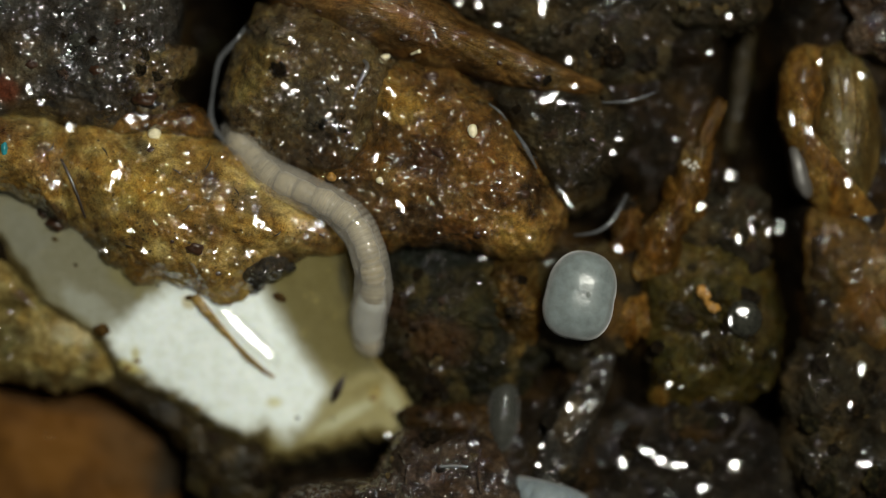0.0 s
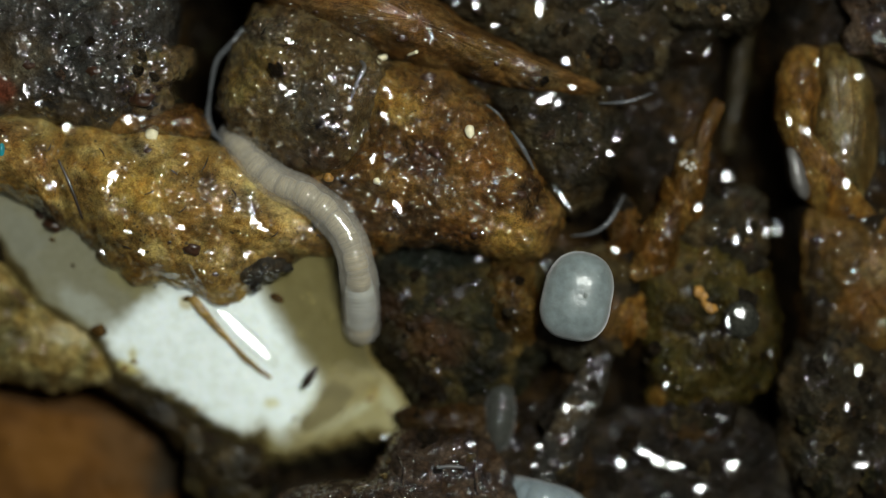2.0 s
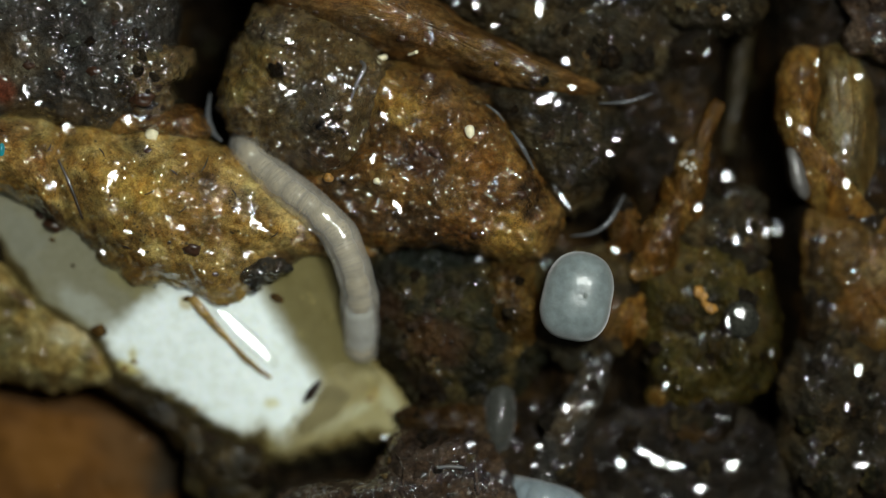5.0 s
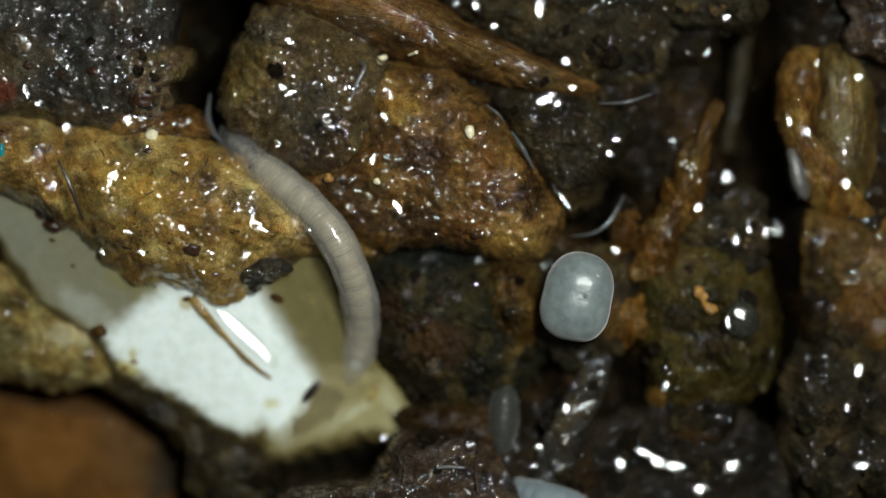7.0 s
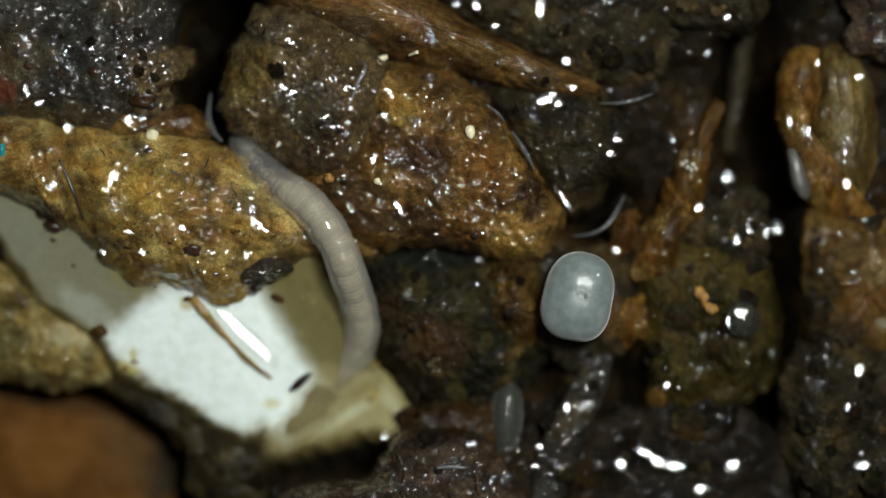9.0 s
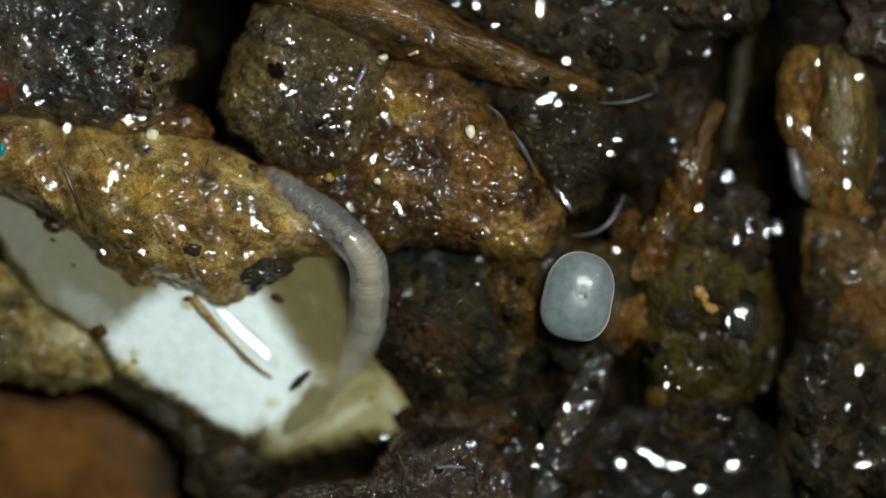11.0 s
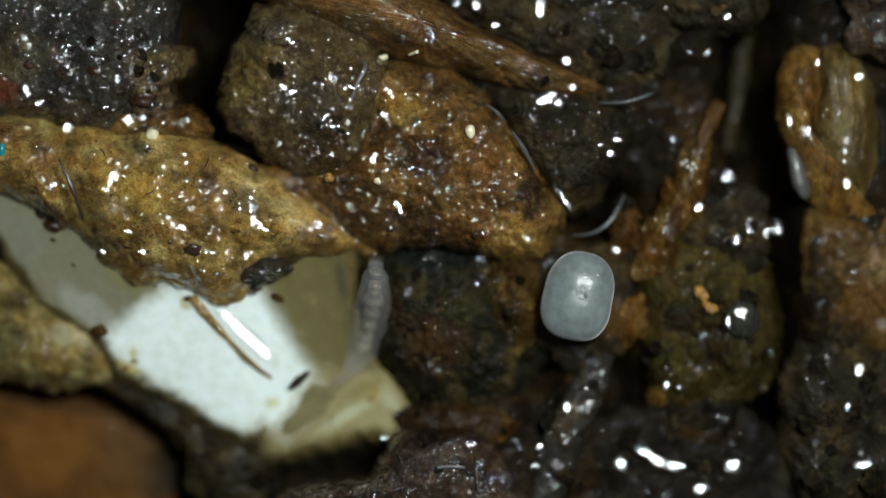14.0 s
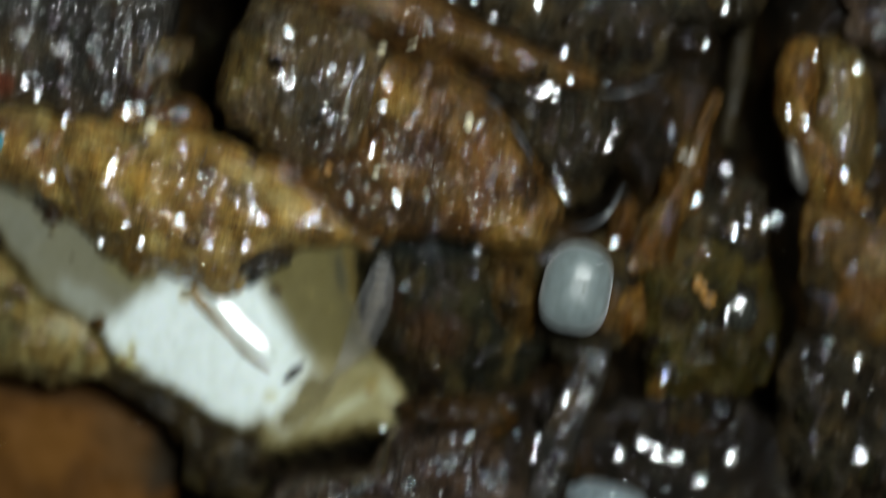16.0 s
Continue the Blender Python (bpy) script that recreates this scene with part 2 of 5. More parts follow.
def wall_skin(name, colour, clear):
    """The worm's moist translucent body wall."""
    m = worm_skin(name, colour, 0.12)
    p = m.node_tree.nodes["Principled BSDF"]
    p.inputs["Alpha"].default_value = clear
    p.inputs["Coat IOR"].default_value = 2.0
    p.inputs["Subsurface Weight"].default_value = 0.0
    return m


WALL = wall_skin("worm_wall", (0.54, 0.50, 0.42), 0.21)
HINDWALL = wall_skin("worm_hind_wall", (0.40, 0.39, 0.38), 0.11)
GUT_WARM = worm_skin("worm_gut_warm", (0.36, 0.305, 0.20), 0.25)
GUT_DARK = worm_skin("worm_gut_dark", (0.20, 0.165, 0.115), 0.25)
GUT_HIND = worm_skin("worm_gut_hind", (0.125, 0.105, 0.08), 0.3)
GHOST = worm_skin("small_worm_skin", (0.062, 0.064, 0.055), 0.15)
GHOST.node_tree.nodes["Principled BSDF"].inputs["Alpha"].default_value = 0.4
GHOST.node_tree.nodes["Principled BSDF"].inputs["Subsurface Weight"].default_value = 0.0
GUT = worm_skin("worm_gut", (0.50, 0.52, 0.49), 0.05)
PALE = worm_skin("pale_worm_skin", (0.21, 0.25, 0.27), 0.15)
FIBRE = simple("clear_fibre", (0.10, 0.105, 0.11), 0.15, 1.0, 0.55, 0.1, 0.2)
HAIR = simple("dark_bristle", (0.02, 0.012, 0.008), 0.3, 0.8)
SEED = simple("pale_grain", (0.72, 0.66, 0.45), 0.5, 0.3, 1.0, 0.15, 0.08, 0.01)
OCHRE = simple("ochre_grain", (0.27, 0.135, 0.025), 0.5, 0.3, 1.0, 0.4, 0.1, 0.02)
PIT = simple("dark_seed_coat", (0.035, 0.016, 0.008), 0.35, 0.8, 1.0, 0.3, 0.1, 0.01)
BEAD = simple("dark_glossy_bead", (0.03, 0.03, 0.024), 0.2, 1.0, 1.0, 0.4, 0.15, 0.004)
BUBBLE = simple("froth", (0.45, 0.42, 0.36), 0.2, 1.0)
TANFIBRE = simple("soaked_fibre", (0.20, 0.125, 0.03), 0.5, 0.4, 1.0, 0.6, 0.12, 0.02)
SPOT = simple("egg_spot", (0.12, 0.14, 0.13), 0.6, 0.0)
SILT2 = simple("grey_film", (0.075, 0.07, 0.065), 0.5, 0.4)
TEAL = simple("teal_fleck", (0.01, 0.20, 0.24), 0.4, 0.5)
def clear_water():
    """Clear water: the ground shows through, a lamp is mirrored."""
    m, nt, p = nodes_of("clear_water")
    nt.nodes.remove(p)
    clear = nt.nodes.new("ShaderNodeBsdfTransparent")
    shine = nt.nodes.new("ShaderNodeBsdfGlossy")
    shine.inputs["Roughness"].default_value = 0.08
    mix = nt.nodes.new("ShaderNodeMixShader")
    mix.inputs[0].default_value = 0.07
    nt.links.new(clear.outputs[0], mix.inputs[1])
    nt.links.new(shine.outputs[0], mix.inputs[2])
    nt.links.new(mix.outputs[0], nt.nodes["Material Output"].inputs["Surface"])
    return m


WATER = clear_water()


# ---- building helpers ----
def at(x, y, z):
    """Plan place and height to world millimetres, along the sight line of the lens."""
    k = (REACH - z) / REACH
    return Vector(((x - 784) * 0.01 * k, (441 - y) * 0.01 * k, z))


def mesh_of(name, verts, faces, material, origin=(0, 0, 0), smooth=True):
    o = Vector(origin)
    me = bpy.data.meshes.new(name)
    me.from_pydata([tuple((Vector(v) - o) * MM) for v in verts], [], faces)
    me.materials.append(material)
    if smooth:
        me.polygons.foreach_set("use_smooth", [True] * len(me.polygons))
    me.update()
    return me


def thing(name, me, origin, label, category, group="", kind=""):
    ob = new(name, me)
    ob.location = Vector(origin) * MM
    return tagged(ob, label, category, group, kind)


def part(name, me, parent, label="", origin=None):
    ob = new(name, me)
    ob.parent = parent
    if origin is not None:
        ob.location = (Vector(origin) * MM) - parent.location
    if label:
        tagged(ob, label)
    return ob


def loop_of(points, n):
    """A smooth closed line through the points, n places at even steps of turn."""
    k = len(points)
    out = []
    for i in range(n):
        u = i * k / n
        j, f = int(u), u - int(u)
        a, b, c, d = (Vector(points[(j + q) % k][:2]) for q in (-1, 0, 1, 2))
        out.append(0.5 * ((2 * b) + (c - a) * f + (2 * a - 5 * b + 4 * c - d) * f * f + (3 * b - a - 3 * c + d) * f ** 3))
    return out


def line_of(points, n):
    """A smooth open line through the points (any dimension), n places evenly along it."""
    pts = [Vector(p) for p in points]
    fine = []
    for j in range(len(pts) - 1):
        a, b, c = pts[max(j - 1, 0)], pts[j], pts[j + 1]
        d = pts[min(j + 2, len(pts) - 1)]
        for q in range(16):
            f = q / 16
            fine.append(0.5 * ((2 * b) + (c - a) * f + (2 * a - 5 * b + 4 * c - d) * f * f + (3 * b - a - 3 * c + d) * f ** 3))
    fine.append(pts[-1])
    run = [0.0]
    for a, b in zip(fine, fine[1:]):
        run.append(run[-1] + (b - a).length)
    out, j = [], 0
    for i in range(n):
        s = run[-1] * i / (n - 1)
        while j < len(run) - 2 and run[j + 1] < s:
            j += 1
        f = (s - run[j]) / max(run[j + 1] - run[j], 1e-9)
        out.append(fine[j].lerp(fine[j + 1], min(max(f, 0), 1)))
    return out


def rough_at(p, seed, big, small, big_size=0.7, small_size=0.22):
    q = Vector((p[0], p[1], seed * 7.3))
    r = big * noise.fractal(q / big_size, 0.85, 2.1, 4)
    v = noise.voronoi(q / small_size)[0]
    return r + small * (0.55 - v[0]) + small * 0.5 * noise.noise(q / (small_size * 0.45))


def clump_mesh(name, outline, low, top, material, seed=1, turn=240, rings=36, power=3.0, flat=1.5,
               big=0.24, small=0.05, jag=16.0, thick=1.2, centre=None, tilt=(0, 0), inset=0.96, grow=16, slope=0.0):
    """A lump over a plan outline: domed and crumbly above, steep at the rim, closed below."""
    edge = loop_of(outline, turn)
    c = Vector(centre) if centre else sum(edge, Vector((0, 0))) / turn
    rim = []
    for i, e in enumerate(edge):
        d = (e - c)
        n1 = noise.fractal(Vector((e.x / 45, e.y / 45, seed)), 0.8, 2.0, 5)
        rim.append((e + d.normalized() * grow, d.normalized() * jag * n1))
    verts, faces = [], []
    origin = at(c.x, c.y, low - thick)

    shore = np.array([(e + w)[:] for e, w in rim])

    def height(pl, r):
        if slope:
            f = min(1.0, math.sqrt(((shore - np.array(pl[:])) ** 2).sum(1).min()) / slope)
            z = low + (top - low) * f * f * (3 - 2 * f)
        else:
            z = low + (top - low) * max(0.0, 1 - r ** power) ** (1 / flat)
        z += tilt[0] * (pl.x - c.x) * 0.01 + tilt[1] * (c.y - pl.y) * 0.01
        fade = min(1.0, (1 - r) * 5 + 0.25)
        w = (pl.x * 0.01, pl.y * 0.01)
        return z + fade * rough_at(w, seed, big, small)

    verts.append(at(c.x, c.y, height(c, 0)))
    for k in range(1, rings + 1):
        r = (k / rings) ** 0.8
        for e, w in rim:
            pl = c + (e - c) * r + w * r ** 6
            verts.append(at(pl.x, pl.y, height(pl, r)))
    for s, dz in ((1.0, 0.35), (inset, 0.75), (inset * 0.9, 1.0)):
        for e, w in rim:
            pl = c + (e + w - c) * s
            z = low + tilt[0] * (pl.x - c.x) * 0.01 + tilt[1] * (c.y - pl.y) * 0.01 - thick * dz
            pl = at(pl.x, pl.y, low) 
            verts.append(Vector((pl.x, pl.y, z)))
    last = rings + 3
    verts.append(Vector((origin.x, origin.y, low - thick)))
    for i in range(turn):
        j = (i + 1) % turn
        faces.append((0, 1 + j, 1 + i))
        for k in range(last - 1):
            a = 1 + k * turn
            faces.append((a + i, a + j, a + turn + j, a + turn + i))
        a = 1 + (last - 1) * turn
        faces.append((a + i, a + j, len(verts) - 1))
    return mesh_of(name, verts, faces, material, origin), origin


def plan_of(v):
    """Plan place of a point in world millimetres."""
    k = REACH / (REACH - v.z)
    return v.x * k * 100 + 784, 441 - v.y * k * 100


def stain_shade(me, origin, blots, seed=0):
    """Stains and painted shade on a mesh: soft round blots (x, y, half width, half height, turn, colour, strength) with
    frayed edges.
    """
    count = len(me.vertices)
    tone, much = np.zeros((count, 4)), np.zeros(count)
    o = Vector(origin)
    where = np.array([plan_of(v.co / MM + o) for v in me.vertices])
    fray = np.array([noise.fractal(Vector((x / 60, y / 60, seed)), 0.8, 2.0, 4) for x, y in where])
    for x, y, rx, ry, turn, colour, strength in blots:
        c, sn = math.cos(radians(turn)), math.sin(radians(turn))
        dx, dy = where[:, 0] - x, where[:, 1] - y
        d = np.hypot((dx * c + dy * sn) / rx, (dy * c - dx * sn) / ry) + 0.45 * fray
        f = np.clip((1.35 - d) / 0.8, 0, 1)
        f = strength * f * f * (3 - 2 * f)
        lay(tone, much, f, colour)
    keep_stain_shade(me, tone, much)


def lay(tone, much, f, colour):
    """Adds a colour with weights f over those that lie there."""
    total = f + much * (1 - f)
    share = np.where(total > 0, f / np.maximum(total, 1e-6), 0)[:, None]
    tone[:, :3] = tone[:, :3] * (1 - share) + np.array(colour) * share
    tone[:, 3] = 1
    much[:] = total


def keep_stain_shade(me, tone, much):
    me.attributes.new("stain_shade", "FLOAT_COLOR", "POINT").data.foreach_set("color", tone.ravel())
    me.attributes.new("stain_shade_amount", "FLOAT", "POINT").data.foreach_set("value", much)


LUMPS = []


def clump(name, outline, low, top, material, label, category, group="", blots=(), **more):
    me, o = clump_mesh(name, outline, low, top, material, **more)
    blots = blots or BLOTS.get(more["seed"])
    if blots:
        stain_shade(me, o, blots, more["seed"])
    ob = thing(name, me, o, label, category, group)
    LUMPS.append((ob, name, outline))
    return ob


def tube_mesh(name, points, radii, material, sides=10, steps=24, flat=1.0, seed=0, rough=0.0):
    """A tapered strand through plan points (x, y, z); radii in millimetres along it."""
    line = line_of([at(*p) for p in points], steps)
    verts, faces = [], []
    for i, p in enumerate(line):
        d = (line[min(i + 1, steps - 1)] - line[max(i - 1, 0)]).normalized()
        side = d.cross(Vector((0, 0, 1))).normalized()
        up = side.cross(d)
        u = i / (steps - 1) * (len(radii) - 1)
        r = radii[int(u)] + (radii[min(int(u) + 1, len(radii) - 1)] - radii[int(u)]) * (u - int(u))
        for k in range(sides):
            a = 2 * math.pi * k / sides
            v = p + side * math.cos(a) * r + up * math.sin(a) * r * flat
            if rough:
                v += Vector((0, 0, 1)) * rough * noise.fractal(v / 0.2 + Vector((seed, 0, 0)), 1.0, 2.0, 3)
            verts.append(v)
    for i in range(steps - 1):
        for k in range(sides):
            a, b = i * sides + k, i * sides + (k + 1) % sides
            faces.append((a, b, b + sides, a + sides))
    faces.append(tuple(range(sides))[::-1])
    faces.append(tuple((steps - 1) * sides + k for k in range(sides)))
    o = line[0]
    return mesh_of(name, verts, [f[::-1] for f in faces], material, o), o


def strand(name, points, radii, material, label, category, group="", **more):
    me, o = tube_mesh(name, points, radii, material, **more)
    return thing(name, me, o, label, category, group)


def pebble_mesh(name, rx, ry, rz, material, seed, rough=0.25, sides=16, rows=10):
    """A small rounded grain about its own centre (millimetres)."""
    verts, faces = [], []
    for i in range(rows + 1):
        b = math.pi * i / rows
        for k in range(sides):
            a = 2 * math.pi * k / sides
            d = Vector((math.sin(b) * math.cos(a), math.sin(b) * math.sin(a), math.cos(b)))
            s = 1 + rough * noise.fractal(d * 1.3 + Vector((seed * 3.1, 0, seed)), 1.0, 2.0, 3)
            verts.append(Vector((d.x * rx, d.y * ry, d.z * rz)) * s)
    for i in range(rows):
        for k in range(sides):
            a, b = i * sides + k, i * sides + (k + 1) % sides
            faces.append((a, a + sides, b + sides, b))
    return mesh_of(name, verts, faces, material)


def grain(name, x, y, z, size, material, label, category="grain", seed=1, turn=0, group="", rough=0.25):
    me = pebble_mesh(name, *size, material, seed, rough)
    p = at(x, y, z) if z is not None else rest(x, y) + Vector((0, 0, size[2] * 0.5))
    ob = thing(name, me, p, label, category, group)
    ob.rotation_euler = (0, 0, radians(turn))
    return ob


# ---- the bed of soil ----
def bed_height(x, y):
    """Height of the soil bed (mm) at world millimetres."""
    px, py = x * 100 + 784, 441 - y * 100
    z = -0.98
    for x0, y0, w, h, d in ((1382, 600, 38, 330, 3.2), (1345, 150, 42, 210, 2.6), (345, 100, 60, 130, 3.2), (425, 20, 50, 50, 2.0),
                            (1075, 365, 60, 50, 2.0), (600, 822, 85, 35, 2.4), (400, 840, 70, 60, 1.6), (300, 735, 150, 28, 1.2),
                            (380, 590, 390, 190, 1.5), (90, 860, 360, 190, 3.4), (60, 600, 160, 70, 0.7), (1100, 690, 45, 90, 1.4), (1010, 60, 40, 60, 1.6), (960, 640, 30, 80, 1.0)):
        z -= d * math.exp(-((px - x0) / w) ** 2 - ((py - y0) / h) ** 2)
    far = max(0.0, math.hypot(x / 14, y / 10) - 1)
    return z + rough_at((px * 0.01, py * 0.01), 3, 0.32, 0.09, 1.0, 0.28) * (1 if far < 1 else 0.6)


def build_bed():
    def steps(half, fine, edge):
        s, v = [0.0], 0.0
        while v < edge:
            v += fine if v < half else fine * (1 + (v - half) * 0.6)
            s.append(v)
        return [-a for a in s[:0:-1]] + s
    xs, ys = steps(8.5, 0.06, 45), steps(5.2, 0.06, 45)
    verts = [Vector((x, y, bed_height(x, y))) for y in ys for x in xs]
    w = len(xs)
    faces = [(j * w + i, j * w + i + 1, (j + 1) * w + i + 1, (j + 1) * w + i)
             for j in range(len(ys) - 1) for i in range(w - 1)]
    me = mesh_of("ground", verts, faces, EARTH)
    return thing("ground", me, (0, 0, 0), "black wet soil bed with crumbly glistening surface", "soil", kind="structure")


build_bed()

# ---- the pool of cloudy liquid with white curd ----
CRUST_SHAPE = ((75, 255), (110, 225), (150, 215), (200, 228), (265, 222), (345, 238), (410, 268), (480, 312), (560, 372),
               (625, 430), (590, 452), (540, 455), (515, 470), (480, 495), (440, 518), (390, 540), (350, 520), (300, 506), (225, 495),
               (195, 470), (165, 445), (125, 405), (80, 350), (62, 300))
POOL_SHAPE = ((-70, 320), (60, 335), (200, 380), (400, 370), (590, 380), (612, 450), (618, 520), (638, 600), (660, 646), (696, 684),
              (738, 738), (706, 765), (650, 760), (590, 774), (540, 790), (480, 800), (468, 755), (430, 768), (400, 758), (350, 726), (300, 692),
              (250, 669), (214, 652), (185, 606), (150, 578), (80, 532), (42, 482), (0, 415), (-70, 400))


def reach_in(shape, where):
    """How far places lie inside an outline (negative outside)."""
    pts = np.array(shape, float)
    inside, near = np.zeros(len(where), bool), np.full(len(where), 1e9)
    for a, b in zip(pts, np.roll(pts, -1, 0)):
        ab = b - a
        f = np.clip(((where - a) @ ab) / (ab @ ab), 0, 1)
        near = np.minimum(near, np.hypot(*(where - a - f[:, None] * ab).T))
        if a[1] != b[1]:
            inside ^= ((a[1] > where[:, 1]) != (b[1] > where[:, 1])) & (where[:, 0] < (b[0] - a[0]) * (where[:, 1] - a[1]) / (b[1] - a[1]) + a[0])
    return np.where(inside, near, -near)


def pool_heights(where):
    """Level of the pool: it clings to the rim of the crust and sinks away from it."""
    f = np.clip(-reach_in(CRUST_SHAPE, where) / 300, 0, 1)
    return -0.67 - 0.74 * f ** 0.9


def pool_z(x, y):
    return float(pool_heights(np.array([(x, y)], float))[0])


def build_pool():
    xs, ys = np.arange(-90, 770, 4.0), np.arange(300, 850, 4.0)
    where = np.array([(x, y) for y in ys for x in xs])
    fray = np.array([noise.fractal(Vector((x / 26, y / 26, 5)), 0.8, 2.0, 4) for x, y in where])
    coarse = np.array([noise.fractal(Vector((x / 70, y / 70, 9)), 0.9, 2.0, 3) for x, y in where])
    depth = reach_in(POOL_SHAPE, where) + 7 * fray
    z = pool_heights(where) + 0.012 * coarse
    out = np.clip(-depth, 0, None)
    z -= 0.012 * np.minimum(out, 20) + 0.03 * np.clip(out - 20, 0, None)
    tone, much = np.zeros((len(where), 4)), np.zeros(len(where))

    def spread(shape, soft, colour, strength=1.0, ragged=8):
        f = np.clip((reach_in(shape, where) + ragged * fray + soft * 0.5) / soft, 0, 1)
        lay(tone, much, strength * f * f * (3 - 2 * f), colour)

    def blot(x, y, rx, ry, turn, colour, strength=1.0):
        c, sn = math.cos(radians(turn)), math.sin(radians(turn))
        dx, dy = where[:, 0] - x, where[:, 1] - y
        f = np.clip((1.4 - np.hypot((dx * c + dy * sn) / rx, (dy * c - dx * sn) / ry) - 0.35 * fray) / 0.9, 0, 1)
        lay(tone, much, strength * f * f * (3 - 2 * f), colour)

    spread(((-90, 300), (90, 330), (220, 420), (300, 500), (250, 560), (180, 590), (80, 540), (0, 450), (-90, 420)), 40, (0.225, 0.215, 0.145))
    blot(150, 545, 60, 26, 35, (0.36, 0.37, 0.31), 0.8)
    blot(40, 420, 60, 40, 50, (0.23, 0.23, 0.18), 0.7)
    blot(235, 500, 60, 22, 30, (0.21, 0.185, 0.075), 0.7)
    spread(((520, 640), (600, 640), (690, 665), (720, 735), (600, 770), (480, 785), (420, 770)), 60, (0.30, 0.265, 0.125), 0.8)
    spread(((182, 596), (222, 562), (285, 512), (350, 500), (400, 480), (452, 490), (480, 540), (520, 610), (548, 650), (575, 690), (560, 735),
            (500, 775), (470, 752), (430, 766), (390, 752), (340, 720), (290, 690), (250, 667), (212, 648)), 48, (0.85, 0.93, 0.92))
    # tan zone below the crust's tip, darker towards its right edge
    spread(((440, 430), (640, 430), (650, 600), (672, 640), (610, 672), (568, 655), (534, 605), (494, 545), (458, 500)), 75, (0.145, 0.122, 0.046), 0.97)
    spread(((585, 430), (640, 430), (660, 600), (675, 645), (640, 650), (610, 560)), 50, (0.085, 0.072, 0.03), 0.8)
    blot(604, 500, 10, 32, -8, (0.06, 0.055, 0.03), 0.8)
    spread(((560, 715), (640, 662), (692, 672), (722, 735), (690, 753), (640, 748), (590, 768), (530, 788)), 30, (0.33, 0.295, 0.145), 0.9)
    blot(660, 700, 12, 18, 10, (0.36, 0.28, 0.09), 0.8)
    blot(608, 738, 60, 11, -28, (0.50, 0.50, 0.34), 0.8)
    blot(690, 712, 14, 30, -20, (0.46, 0.45, 0.29), 0.7)
    blot(640, 688, 40, 10, -25, (0.24, 0.20, 0.08), 0.6)
    blot(222, 652, 24, 12, 25, (0.46, 0.40, 0.13), 0.9)
    blot(236, 628, 8, 14, 0, (0.52, 0.48, 0.20), 0.8)
    blot(330, 535, 14, 12, 30, (0.45, 0.36, 0.12), 0.7)
    blot(480, 715, 14, 10, 0, (0.58, 0.55, 0.26), 0.7)
    # tan-brown rim of the pool
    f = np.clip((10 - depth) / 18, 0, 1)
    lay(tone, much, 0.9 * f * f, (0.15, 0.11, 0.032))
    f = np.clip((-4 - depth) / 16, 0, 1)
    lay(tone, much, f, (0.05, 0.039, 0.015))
    # darkness of the gap beyond the rim, painted onto the outer slope
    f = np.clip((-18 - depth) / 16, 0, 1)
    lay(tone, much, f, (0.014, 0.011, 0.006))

    near = depth > -60
    index, verts, rows = {}, [], []
    for i in np.flatnonzero(near):
        index[int(i)] = len(verts)
        rows.append(i)
        verts.append(at(where[i, 0], where[i, 1], z[i]))
    w = len(xs)
    faces = []
    for j in range(len(ys) - 1):
        for i in range(w - 1):
            corner = (j * w + i, (j + 1) * w + i, (j + 1) * w + i + 1, j * w + i + 1)
            if all(q in index for q in corner):
                faces.append(tuple(index[q] for q in corner))
    o = at(400, 600, -1.6)
    me = mesh_of("milk_pool", verts, faces, CURD, o)
    keep_stain_shade(me, tone[rows], much[rows])
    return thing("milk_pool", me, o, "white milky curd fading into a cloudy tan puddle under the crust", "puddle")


milk_pool = build_pool()
silt_film = tagged(new("silt_film"), "thin tan film of silt drifting over the curd", "silt")
silt_film.location = at(560, 720, pool_z(560, 720) + 0.1) * MM
FILM_SHAPE = ((545, 655), (575, 640), (625, 650), (640, 680), (610, 725), (575, 765), (520, 800), (458, 812), (455, 775), (490, 735), (512, 700))
film_mid = sum((Vector(q) for q in FILM_SHAPE), Vector((0, 0))) / len(FILM_SHAPE)


def film_mesh(shape, lift, seed, turn=120, rings=10):
    """One thin layer of silt that follows the pool's level and sinks at its rim."""
    edge = loop_of(shape, turn)
    c = sum(edge, Vector((0, 0))) / turn
    rim = [e + (e - c).normalized() * 12 * noise.fractal(Vector((e.x / 30, e.y / 30, seed)), 1.0, 2.0, 4) for e in edge]
    plan = [c] + [c + (e - c) * (k / rings) ** 0.7 for k in range(1, rings + 1) for e in rim]
    level = pool_heights(np.array([q[:] for q in plan]))
    verts = [at(q.x, q.y, h + lift - (0.12 if i > turn * (rings - 1) else 0)) for i, (q, h) in enumerate(zip(plan, level))]
    faces = []
    for i in range(turn):
        j = (i + 1) % turn
        faces.append((0, 1 + j, 1 + i))
        for k in range(rings - 1):
            a = 1 + k * turn
            faces.append((a + i, a + j, a + turn + j, a + turn + i))
    return mesh_of("film_layer", verts, faces, SILTY, at(c.x, c.y, -1.0)), at(c.x, c.y, -1.0)


for n in range(5):
    inner = [tuple(Vector(q).lerp(film_mid, 0.13 * n)) for q in FILM_SHAPE]
    me, o = film_mesh(inner, 0.09 + 0.012 * n, 31 + n)
    part("film_layer", me, silt_film, "", o)

